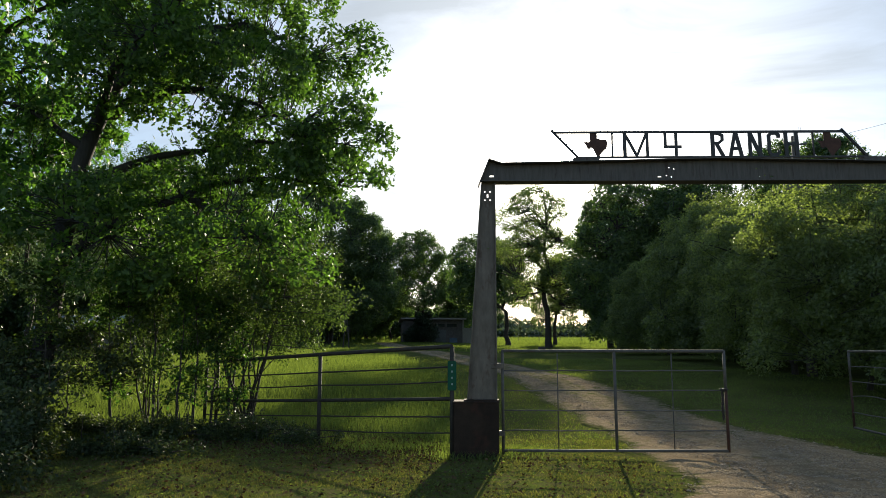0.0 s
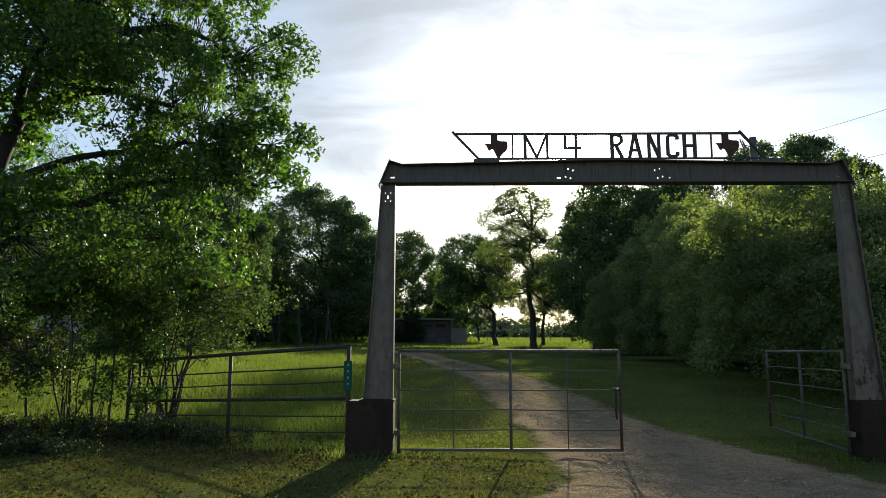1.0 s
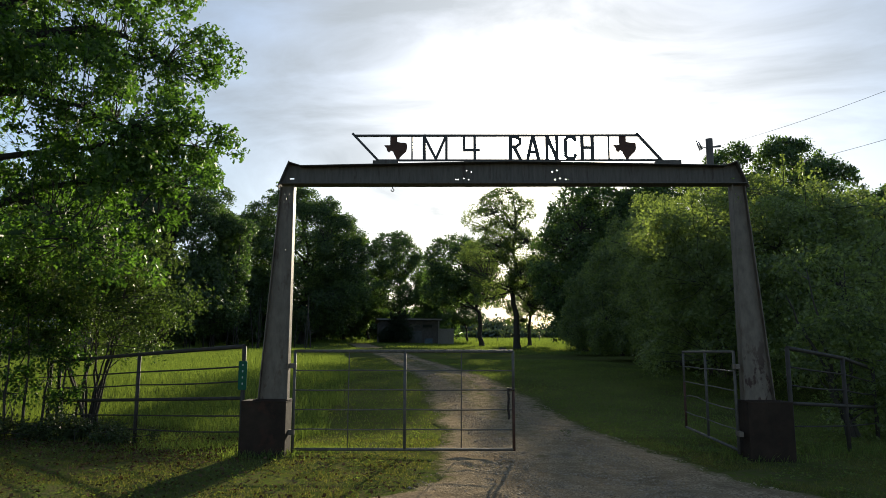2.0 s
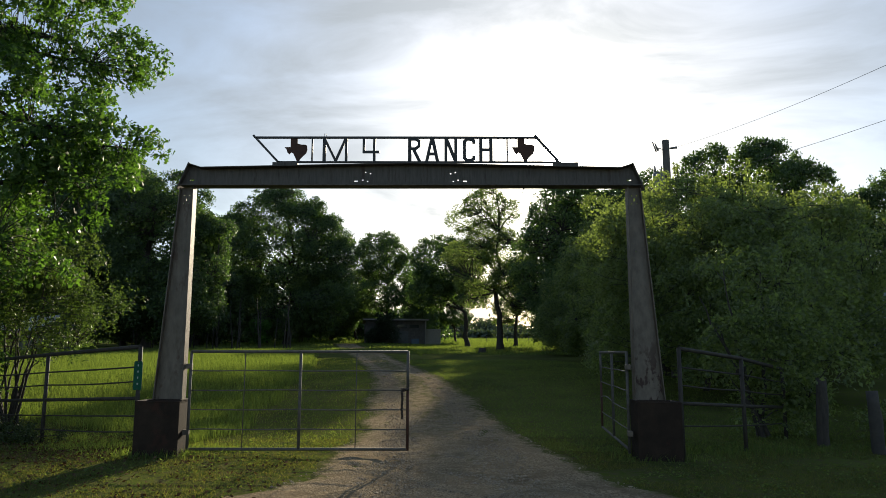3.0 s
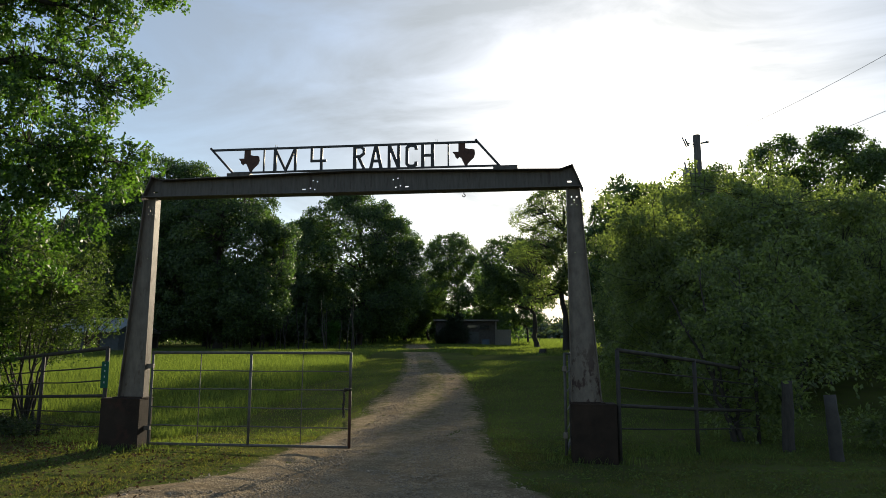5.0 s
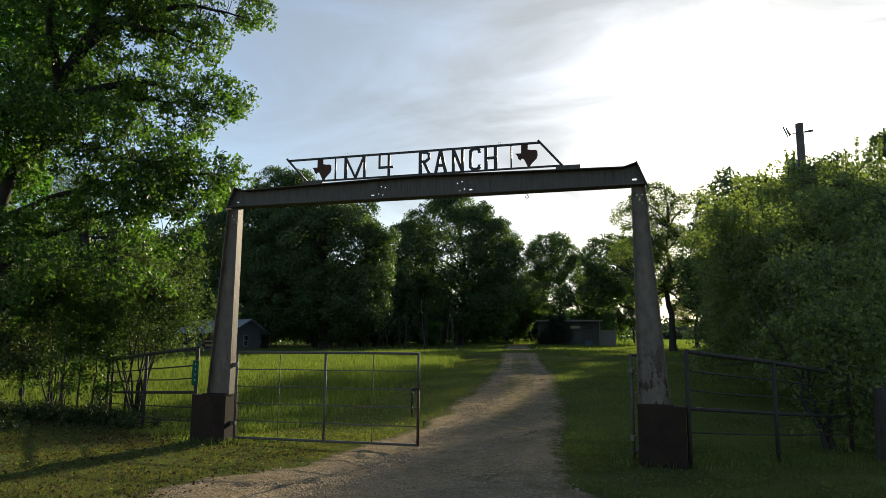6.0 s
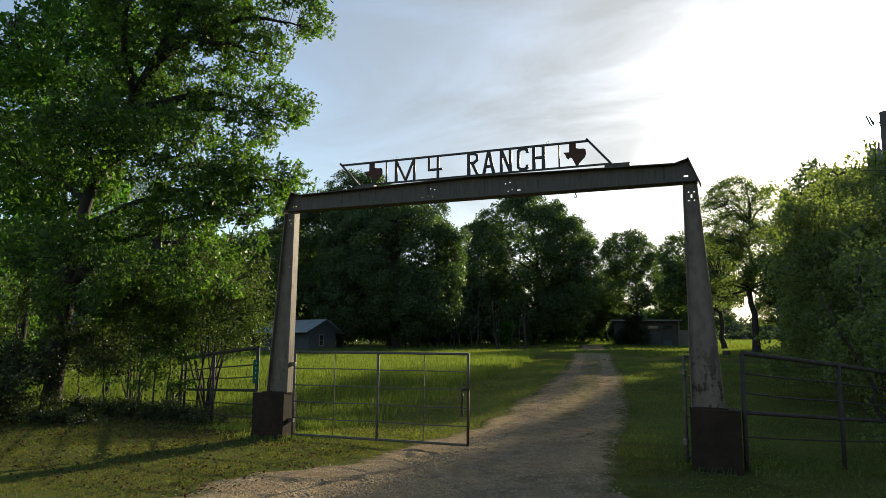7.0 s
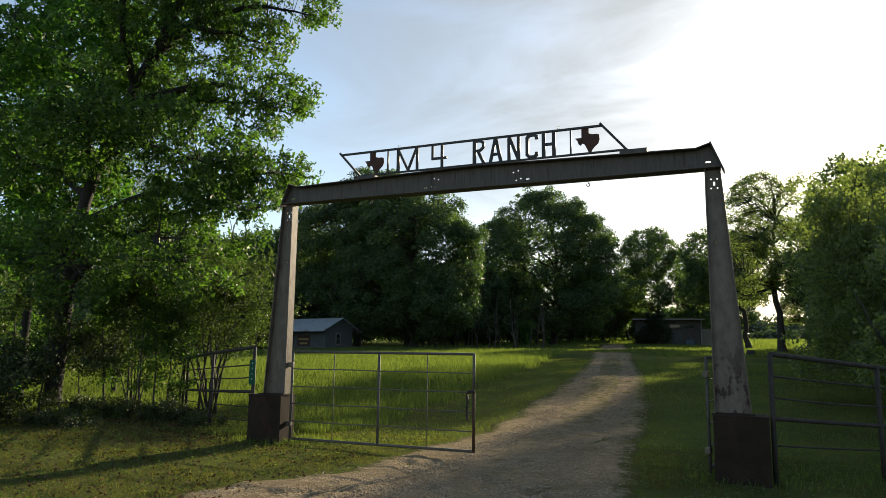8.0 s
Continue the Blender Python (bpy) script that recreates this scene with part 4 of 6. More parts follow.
def slab(name, corners, thick, mat, parent, ribs=0):
    """A roof slope of four corners, with raised ribs running down it."""
    bm = bmesh.new()
    c = [Vector(p) for p in corners]
    n = (c[1] - c[0]).cross(c[3] - c[0]).normalized()
    if n.z < 0:
        n = -n
    vs = [bm.verts.new(p + n * o) for o in (0, thick) for p in c]
    for f in ((0, 1, 2, 3), (4, 5, 6, 7), (0, 1, 5, 4), (1, 2, 6, 5), (2, 3, 7, 6), (3, 0, 4, 7)):
        bm.faces.new([vs[k] for k in f])
    bmesh.ops.recalc_face_normals(bm, faces=bm.faces)
    roof = part(name, bm, mat, parent)
    for k in range(ribs):
        u = (k + 0.5) / ribs
        part("rib", tube_bm([c[0].lerp(c[1], u) + n * thick, c[3].lerp(c[2], u) + n * thick], 0.02, 4), mat, roof)
    return roof


def window_unit(at, w, h, parent, facing, frame_mat=WHITE, panes=(1, 2)):
    """A framed window with panes, on a wall facing (x, y)."""
    f = Vector((*facing, 0)).normalized()
    right = Vector((-f.y, f.x, 0))
    m = Matrix.Translation(at) @ Matrix(((right.x, -f.x, 0, 0), (right.y, -f.y, 0, 0), (0, 0, 1, 0), (0, 0, 0, 1)))
    bm = bmesh.new()
    for x0, x1, z0, z1 in ((-w / 2, w / 2, -0.07, 0), (-w / 2, w / 2, h, h + 0.08), (-w / 2 - 0.07, -w / 2, -0.07, h + 0.08), (w / 2, w / 2 + 0.07, -0.07, h + 0.08)):
        box_bm(x0, x1, -0.07, 0.05, z0, z1, 0, bm)
    for k in range(1, panes[1]):
        box_bm(-w / 2, w / 2, -0.05, 0.0, h * k / panes[1] - 0.025, h * k / panes[1] + 0.025, 0, bm)
    bm.transform(m)
    win = part("window", bm, frame_mat, parent, "framed window")
    for k in range(panes[1]):
        pb = box_bm(-w / 2 + 0.01, w / 2 - 0.01, -0.035, -0.02, h * k / panes[1] + 0.03, h * (k + 1) / panes[1] - 0.03)
        pb.transform(m)
        part("pane", pb, GLASS_DARK, win, "dark pane")


def cabin():
    """Small blue-grey cabin with a tin roof and a lean-to porch at the edge of the meadow."""
    x, y = -24.75, 52.1
    g = float(ground_z(x, y)) - 0.05
    thing = empty("cabin", (x, y, g), "small blue-grey boarded cabin with a pale tin roof", "house", turn=-15)
    thing.scale = (0.7, 0.7, 0.7)
    # local: the gable wall looks along -y; the ridge runs along -x from it
    w, l, h, rise = 4.4, 9.0, 2.81, 1.14
    lap_wall("wall", (-l, -w / 2), (0, -w / 2), 0, h, BLUEGREY, thing)
    lap_wall("wall", (0, -w / 2), (0, w / 2), 0, h, BLUEGREY, thing, gable=rise)
    lap_wall("wall", (0, w / 2), (-l, w / 2), 0, h, BLUEGREY, thing)
    lap_wall("wall", (-l, w / 2), (-l, -w / 2), 0, h, BLUEGREY, thing, gable=rise)
    o, ov = 1.05, 0.7
    drop = o * rise / (w / 2)
    slab("roof", [(-l - ov, 0, h + rise), (ov, 0, h + rise), (ov, -w / 2 - o, h - drop), (-l - ov, -w / 2 - o, h - drop)], 0.06, ROOFTIN, thing, 18)
    slab("roof", [(-l - ov, 0, h + rise), (ov, 0, h + rise), (ov, w / 2 + o, h - drop), (-l - ov, w / 2 + o, h - drop)], 0.06, ROOFTIN, thing, 18)
    window_unit((0.03, -0.2, 0.85), 0.6, 1.2, thing, (1, 0), frame_mat=FASCIA)
    board = part("signboard", box_bm(-5.0, -2.7, -w / 2 - 0.09, -w / 2 - 0.045, 0.55, 1.85, 0.01), RUSTY, thing, "dark red signboard on the wall")
    for z, a, b in ((1.38, -4.8, -2.9), (0.88, -4.5, -3.1)):
        part("bar", box_bm(a, b, -w / 2 - 0.1, -w / 2 - 0.088, z - 0.11, z + 0.11), OCHRE, board, "faded yellow bar")
    window_unit((-8.2, -w / 2 - 0.03, 1.0), 0.8, 1.25, thing, (0, -1), frame_mat=FASCIA)
    part("door", box_bm(-6.6, -5.75, -w / 2 - 0.06, -w / 2 - 0.02, 0.05, 2.05, 0.01), DARKWOOD, thing, "dark plank door")


def shed():
    """Low grey shed beside the drive."""
    x, y = 1.2, 105.5
    g = float(ground_z(x, y)) - 0.1
    thing = empty("shed", (x, y, g), "low grey boarded shed with slit windows in deep shade", "shed", turn=8)
    thing.scale = (1.18, 1.18, 1.18)
    h = 3.05
    # local: front along x from -7.6 to 0 at y = 0, depth to +5
    lap_wall("wall", (0, 0), (0, 5), 0, h, SHEDWALL, thing, step=0.2)
    lap_wall("wall", (0, 5), (-7.6, 5), 0, h - 0.3, SHEDWALL, thing, step=0.2)
    lap_wall("wall", (-7.6, 5), (-7.6, 0), 0, h - 0.3, SHEDWALL, thing, step=0.2)
    lap_wall("wall", (-7.6, 0), (0, 0), 0, h, SHEDWALL, thing, step=0.2)
    for xc in (-3.0, -1.45):
        window_unit((xc, -0.03, 2.15), 1.25, 0.42, thing, (0, -1), panes=(1, 1), frame_mat=SHEDWALL)
    part("door", box_bm(-3.5, -2.2, -0.08, -0.035, 0.05, 1.75, 0.01), BLUEGREY, thing, "faded blue-grey door")
    part("fascia", box_bm(-7.9, 0.3, -0.64, -0.6, h + 0.02, h + 0.2, 0.005), FASCIA, thing, "pale fascia board")
    part("corner_board", box_bm(-0.1, 0.07, -0.08, -0.035, 0, h, 0.008), FASCIA, thing, "pale corner board")
    slab("roof", [(-7.9, 5.4, h - 0.2), (0.3, 5.4, h - 0.2), (0.35, -0.6, h + 0.16), (-7.95, -0.6, h + 0.16)], 0.08, TIMBER, thing, 14)
    part("door", box_bm(-6.1, -5.1, -0.07, -0.02, 0.05, 2.0, 0.01), DARKWOOD, thing, "dark plank door")
    window_unit((-4.6, -0.03, 1.0), 0.7, 0.8, thing, (0, -1), panes=(1, 1))
    part("annex", box_bm(0.1, 2.0, 0.6, 4.0, 0, 2.05, 0.02), FASCIA, thing, "pale grey panelled store beside the shed")


def blue_crate():
    x, y = -0.3, 104.4
    g = float(ground_z(x, y))
    thing = empty("crate", (x, y, g - 0.02), "faded blue plastic crate before the shed", "crate", turn=8)
    bm = box_bm(-0.55, 0.55, -0.35, 0.35, 0, 0.8, 0.03)
    bmesh.ops.delete(bm, geom=[f for f in bm.faces if f.calc_center_median().z > 0.79], context="FACES")
    part("body", bm, BLUEBOX, thing)
    part("rim", tube_bm([(-0.56, -0.36, 0.79), (0.56, -0.36, 0.79), (0.56, 0.36, 0.79), (-0.56, 0.36, 0.79), (-0.56, -0.36, 0.79)], 0.025, 6), BLUEBOX, thing)


def white_house():
    """Pale boarded house seen past the brush."""
    x, y = 23.7, 32.4
    g = float(ground_z(x, y)) - 0.1
    thing = empty("farm_house", (x, y, g), "pale blue-white boarded house behind the brush", "house", turn=-33)
    w, l, h, rise = 7.4, 9.0, 2.9, 3.3
    lap_wall("wall", (0, 0), (w, 0), 0, h, SIDING, thing, gable=rise, step=0.13)
    lap_wall("wall", (w, 0), (w, l), 0, h, SIDING, thing, step=0.13)
    lap_wall("wall", (w, l), (0, l), 0, h, SIDING, thing, gable=rise, step=0.13)
    lap_wall("wall", (0, l), (0, 0), 0, h, SIDING, thing, step=0.13)
    drop = 0.4 * rise / (w / 2)
    slab("roof", [(w / 2, -0.4, h + rise), (w / 2, l + 0.4, h + rise), (-0.4, l + 0.4, h - drop), (-0.4, -0.4, h - drop)], 0.09, TIMBER, thing, 10)
    slab("roof", [(w / 2, -0.4, h + rise), (w / 2, l + 0.4, h + rise), (w + 0.4, l + 0.4, h - drop), (w + 0.4, -0.4, h - drop)], 0.09, TIMBER, thing, 10)
    window_unit((1.9, -0.03, 1.0), 0.9, 1.3, thing, (0, -1))
    window_unit((5.6, -0.03, 1.0), 0.9, 1.3, thing, (0, -1))
    part("corner_board", box_bm(-0.05, 0.1, -0.05, 0.1, 0, h, 0.01), WHITE, thing, "white corner board")


cabin()
shed()
blue_crate()
white_house()

# ---- trees ----


def leaf_mesh(name, pos, way, size, mat, gen, shape="kite", face=None):
    """Leaves at pos pointing along way: kites of two faces, or lobed leaves of six faces. face: the way their upper sides look."""
    n = len(pos)
    way = way / np.maximum(np.linalg.norm(way, axis=1, keepdims=True), 1e-6)
    ref = gen.normal(0, 1, (n, 3)) + np.array([0, 0, 1.0]) if face is None else face
    side = np.cross(way, ref)
    side /= np.maximum(np.linalg.norm(side, axis=1, keepdims=True), 1e-6)
    up = np.cross(side, way)
    if shape == "kite":
        prof = np.array([(0, 0, 0), (0.5, 0.3, 0.07), (1, 0, -0.03), (0.5, -0.3, 0.07)])
        tri = np.array([(0, 1, 2), (0, 2, 3)])
    elif shape == "narrow":
        prof = np.array([(0, 0, 0), (0.4, 0.07, 0.02), (1, 0, -0.05), (0.4, -0.07, 0.02)])
        tri = np.array([(0, 1, 2), (0, 2, 3)])
    else:
        prof = np.array([(0, 0, 0), (0.26, 0.19, 0.03), (0.42, 0.09, 0.01), (0.62, 0.31, 0.05), (1.0, 0, -0.06), (0.62, -0.31, 0.05), (0.42, -0.09, 0.01), (0.26, -0.19, 0.03)])
        tri = np.array([(0, 1, 2), (0, 2, 6), (0, 6, 7), (2, 3, 4), (2, 4, 6), (6, 4, 5)])
    s = size[:, None, None]
    v = pos[:, None] + s * (prof[None, :, 0:1] * way[:, None] + prof[None, :, 1:2] * side[:, None] + prof[None, :, 2:3] * up[:, None])
    k = len(prof)
    faces = (tri[None] + k * np.arange(n)[:, None, None]).reshape(-1, 3)
    return fast_mesh(name, v.reshape(-1, 3), faces, mat)


def wood_mesh(name, limbs, mat):
    """Limbs as tapered tubes: each (points, first radius, last radius, sides)."""
    verts, faces, base = [], [], 0
    for pts, r0, r1, sides in limbs:
        pts = np.asarray(pts, float)
        k = len(pts)
        tan = np.gradient(pts, axis=0)
        tan /= np.maximum(np.linalg.norm(tan, axis=1, keepdims=True), 1e-6)
        ref = np.array([1.0, 0.13, 0.07]) if abs(tan[0][2]) > 0.8 else np.array([0.05, 0.1, 1.0])
        a = np.cross(tan, ref)
        a /= np.maximum(np.linalg.norm(a, axis=1, keepdims=True), 1e-6)
        b = np.cross(tan, a)
        rad = np.linspace(r0, r1, k)
        ang = np.linspace(0, 2 * math.pi, sides, endpoint=False)
        ring = pts[:, None] + rad[:, None, None] * (np.cos(ang)[None, :, None] * a[:, None] + np.sin(ang)[None, :, None] * b[:, None])
        verts.append(ring.reshape(-1, 3))
        idx = base + np.arange(k * sides).reshape(k, sides)
        nxt = np.roll(idx, -1, axis=1)
        faces.append(np.stack([idx[:-1], nxt[:-1], nxt[1:], idx[1:]], -1).reshape(-1, 4))
        base += k * sides
    me = fast_mesh(name, np.concatenate(verts), np.concatenate(faces), mat)
    me.shade_smooth()
    return me


def bent(a, b, gen, bow=0.12, steps=7, droop=0.0, wave=0.02):
    a, b = np.asarray(a, float), np.asarray(b, float)
    u = np.linspace(0, 1, steps)[:, None]
    d = np.linalg.norm(b - a)
    off = gen.normal(0, bow * d, 3)
    wob = gen.normal(0, wave * d, (steps, 3)) * np.sin(np.pi * u)
    return a + (b - a) * u + np.sin(np.pi * u) * off + wob + np.array([0, 0, droop * d]) * np.sin(np.pi * u)


def make_tree(name, label, seed, top, trunk_r, blobs, clump_r, sprays, per_spray, leaf, leaf_mat, bark, limbs=7, lean=(0, 0), shape="kite", shell=0.5, first=0.25, flat=0.7, stems=1, category="tree", at=(0, 0, 0), group=""):
    """A tree: trunk, limbs to a crown of leaf clumps. blobs: (centre, radii, clumps) of the parts of the crown."""
    gen = np.random.default_rng(seed)
    thing = empty(name, at, label, category, group)
    centres = []
    for c, r, k in blobs:
        d = gen.normal(0, 1, (k, 3))
        d /= np.linalg.norm(d, axis=1, keepdims=True)
        rad = shell + (1 - shell) * gen.random((k, 1)) ** 0.6
        rad *= 1 + 0.13 * gen.normal(0, 1, (k, 1))
        centres.append(np.asarray(c) + d * rad * np.asarray(r))
    centres = np.concatenate(centres)
    centres = centres[centres[:, 2] > clump_r * 0.4]
    parts = []
    trunk_lines = []
    for s in range(stems):
        base = np.array([0, 0, -0.2]) + (np.array([*gen.normal(0, 0.12, 2), 0]) if stems > 1 else 0)
        spread = gen.normal(0, 0.18 * top, 2) if stems > 1 else np.zeros(2)
        tip = np.array([lean[0] + spread[0], lean[1] + spread[1], top * (0.82 if stems == 1 else gen.uniform(0.6, 0.9))])
        line = bent(base, tip, gen, 0.025, 12, 0.0, 0.005 if trunk_r < 0.05 else 0.015)
        trunk_lines.append(line)
        parts.append((line, trunk_r, trunk_r * 0.18, 10 if stems == 1 else 6))
        if stems == 1:
            flare = [line[0] * 1.0, line[0] + (line[1] - line[0]) * 0.18, line[0] + (line[1] - line[0]) * 0.5]
            parts.append((np.array(flare), trunk_r * 1.45, trunk_r * 0.98, 10))
    spine = np.concatenate(trunk_lines)
    # main limbs, then a branch to every clump from the nearest wood
    picks = gen.permutation(len(centres))[:limbs]
    wood = [spine[spine[:, 2] > first * top * 0.6]]
    for p in picks:
        tip = centres[p]
        reach = np.linalg.norm(tip[:2])
        z = np.clip(tip[2] - reach * gen.uniform(0.5, 0.95), first * top, 0.78 * top)
        start = spine[np.argmin(np.abs(spine[:, 2] - z) + 0.001 * gen.random(len(spine)))]
        line = bent(start, tip, gen, 0.03 if trunk_r < 0.05 else 0.09, 9, 0.05, 0.006 if trunk_r < 0.05 else 0.02)
        r = trunk_r * gen.uniform(0.2, 0.38)
        parts.append((line, r, r * 0.18, 7))
        wood.append(line[2:])
    wood = np.concatenate(wood)
    for c in centres:
        d = np.linalg.norm(wood - c, axis=1) + 0.5 * np.maximum(wood[:, 2] - c[2], 0)
        start = wood[np.argmin(d)]
        parts.append((bent(start, c, gen, 0.04 if trunk_r < 0.05 else 0.1, 5, 0.0, 0.008 if trunk_r < 0.05 else 0.02), max(0.012, trunk_r * 0.11), max(0.004, trunk_r * 0.03), 5))
    # sprays of leaves round each clump
    n = len(centres) * sprays
    own = np.repeat(centres, sprays, axis=0)
    d = gen.normal(0, 1, (n, 3)) * np.array([1, 1, flat])
    d /= np.linalg.norm(d, axis=1, keepdims=True)
    scale = np.repeat(gen.uniform(0.6, 1.3, len(centres)), sprays)[:, None]
    pos = own + d * clump_r * scale * gen.random((n, 1)) ** 0.45
    pick = gen.random(n) < 0.22
    parts += [(np.array([o + (p - o) * 0.25, p]), 0.006 if trunk_r < 0.2 else 0.009, 0.003, 3) for o, p in zip(own[pick], pos[pick])] if shape == "lobed" else []
    out = d + gen.normal(0, 0.5, (n, 3)) + np.array([0, 0, -0.15])
    leaf_pos = np.repeat(pos, per_spray, axis=0) + gen.normal(0, leaf * (0.2 if shape == "lobed" else 0.45), (n * per_spray, 3))
    leaf_way = np.repeat(out, per_spray, axis=0) + gen.normal(0, 1.0 if shape == "lobed" else 0.8, (n * per_spray, 3))
    size = leaf * gen.uniform(0.6, 1.25, n * per_spray)
    keep = leaf_pos[:, 2] > 0.03
    crown = new("crown", leaf_mesh("crown", leaf_pos[keep], leaf_way[keep], size[keep], leaf_mat, gen, shape))
    trunk = new("trunk", wood_mesh("trunk", parts, bark))
    for ob in (trunk, crown):
        ob.parent = thing
    return thing


def on_ground(x, y, dz=0.0):
    return (x, y, float(ground_z(x, y)) + dz)


def curve_through(points, steps):
    """A smooth line through the points, of that many steps."""
    p = np.asarray(points, float)
    p = np.concatenate([[2 * p[0] - p[1]], p, [2 * p[-1] - p[-2]]])
    out = []
    for u in np.linspace(0, len(p) - 3 - 1e-6, steps):
        k, f = int(u), u - int(u)
        a, b, c, d = p[k:k + 4]
        out.append(0.5 * (2 * b + (c - a) * f + (2 * a - 5 * b + 4 * c - d) * f * f + (3 * b - a - 3 * c + d) * f ** 3))
    return np.array(out)


def pads_along(boughs, seed, start=0.35, step=0.55, wander=0.35, size=(0.5, 0.95)):
    """Leafy pads strung along the outer part of each bough, with gaps between them."""
    gen = np.random.default_rng(seed)
    pads = []
    for bough in boughs:
        line = curve_through(bough, 60)
        far = np.concatenate([[0], np.cumsum(np.linalg.norm(np.diff(line, axis=0), axis=1))])
        for d in np.arange(far[-1] * start, far[-1] + 0.3, step):
            p = np.array([np.interp(d, far, line[:, k]) for k in range(3)])
            r = gen.uniform(*size)
            pads.append((tuple(p + gen.normal(0, wander, 3)), (r * 1.1, r, r * 0.62)))
    return pads


def billow_tree(name, label, seed, at, trunk_r, blobs, leaf, leaf_mat, bark, group="", lean=(0, 0), lobe=1.25, dense=1.0, fill=1.0, limbs=16, first=0.25, shoots=(), category="tree", shape="kite", spine=None, boughs=(), loose=0.07, reach=1.1):
    """A broad-crowned tree. blobs: (centre, radii) of the parts of its crown, in the world; each is covered with leafy billows, and sprigs stand out of it.
    spine, boughs: lines of points in the world for the trunk and its main limbs, where they are known. loose, reach: how uneven the crown is, and how far its sprigs go."""
    gen = np.random.default_rng(seed)
    base = np.array(on_ground(*at))
    thing = empty(name, tuple(base), label, category, group)
    hubs, outs, rads = [], [], []
    fill_pos = []
    top = max(c[2] + r[2] for c, r in blobs) - base[2]
    for c, r in blobs:
        c, r = np.asarray(c, float) - base, np.asarray(r, float)
        area = 4 * math.pi * ((r[0] * r[1]) ** 1.6 + (r[0] * r[2]) ** 1.6 + (r[1] * r[2]) ** 1.6) ** (1 / 1.6) / 3 ** (1 / 1.6)
        k = max(5, int(area / (lobe * lobe * 1.5)))
        i = np.arange(k) + 0.5
        z = 1 - 2 * i / k
        ang = math.pi * (1 + 5 ** 0.5) * i + gen.uniform(0, 6.28)
        d = np.stack([np.sqrt(1 - z * z) * np.cos(ang), np.sqrt(1 - z * z) * np.sin(ang), z], -1) + gen.normal(0, 0.22, (k, 3))
        d /= np.linalg.norm(d, axis=1, keepdims=True)
        size = lobe * gen.uniform(0.55, 1.3, k)
        hub = c + d * np.maximum(r - 0.6 * size[:, None], 0.25 * r) * (1 + loose * gen.normal(0, 1, (k, 1)))
        # small sprigs that break the outline
        m = k // 2
        e = gen.normal(0, 1, (m, 3)) + np.array([0, 0, 0.3])
        e /= np.linalg.norm(e, axis=1, keepdims=True)
        hub = np.concatenate([hub, c + e * r * gen.uniform(0.98, reach, (m, 1))])
        d = np.concatenate([d, e])
        size = np.concatenate([size, lobe * gen.uniform(0.22, 0.5, m)])
        hubs.append(hub), outs.append(d), rads.append(size)
        q = int(area * 2.2 * fill)
        e = gen.normal(0, 1, (q, 3))
        e /= np.linalg.norm(e, axis=1, keepdims=True)
        fill_pos.append(c + e * r * gen.uniform(0.3, 0.8, (q, 1)))
    hubs, outs, rads = np.concatenate(hubs), np.concatenate(outs), np.concatenate(rads)
    # billows that lie deep inside another part of the crown are not needed
    deep = np.zeros(len(hubs), bool)
    for c, r in blobs:
        deep |= (((hubs - (np.asarray(c, float) - base)) / (np.asarray(r, float) * 0.72)) ** 2).sum(1) < 1
    ok = ~deep & (hubs[:, 2] > 0.8)
    hubs, outs, rads = hubs[ok], outs[ok], rads[ok]
    count = np.maximum(16, 13.5 * dense * (rads / leaf) ** 2).astype(int)
    own = np.repeat(np.arange(len(hubs)), count)
    n = len(own)
    e = gen.normal(0, 1, (n, 3)) + 0.7 * outs[own] + np.array([0, 0, 0.3])
    e /= np.linalg.norm(e, axis=1, keepdims=True)
    pos = hubs[own] + e * rads[own][:, None] * np.array([1, 1, 0.78]) * gen.uniform(0.62, 1.06, (n, 1)) + gen.normal(0, min(0.07, 0.3 * leaf), (n, 3))
    face = e + np.array([0, 0, 0.35]) + gen.normal(0, 0.45, (n, 3))
    size = leaf * gen.uniform(0.6, 1.3, n)
    inner = np.concatenate(fill_pos)
    inner = inner[inner[:, 2] > 1.0]
    pos = np.concatenate([pos, inner])
    face = np.concatenate([face, gen.normal(0, 1, inner.shape)])
    size = np.concatenate([size, gen.uniform(1.6, 2.6, len(inner)) * leaf])
    # upright shoots: (x, y, foot, tip), leafy all the way up
    stems = []
    for x, y, z0, z1 in shoots:
        foot, tip = np.array([x, y, z0]) - base, np.array([x + gen.normal(0, 0.1), y + gen.normal(0, 0.1), z1]) - base
        stems.append((bent(foot, tip, gen, 0.02, 6), 0.016, 0.005, 5))
        m = int((z1 - z0) * 75)
        u = gen.random((m, 1)) ** 0.8
        pos = np.concatenate([pos, foot + (tip - foot) * u + gen.normal(0, 0.055, (m, 3)) * (1.15 - u)])
        face = np.concatenate([face, gen.normal(0, 1, (m, 3))])
        size = np.concatenate([size, leaf * gen.uniform(0.7, 1.1, m)])
    crown = new("crown", leaf_mesh("crown", pos, gen.normal(0, 1, pos.shape), size, leaf_mat, gen, shape, face=face))
    # trunk, limbs to some of the billows, and a branch to each from the nearest wood
    parts = stems
    line = bent((0, 0, -0.3), (lean[0], lean[1], top * 0.8), gen, 0.03, 14, 0.0, 0.012) if spine is None else curve_through(spine, 30) - base
    parts.append((line, trunk_r, trunk_r * 0.2, 12))
    parts.append((np.array([line[0], line[0] + (line[1] - line[0]) * 0.3, line[1]]), trunk_r * 1.5, trunk_r * 0.96, 12))
    wood = [line[line[:, 2] > first * top]]
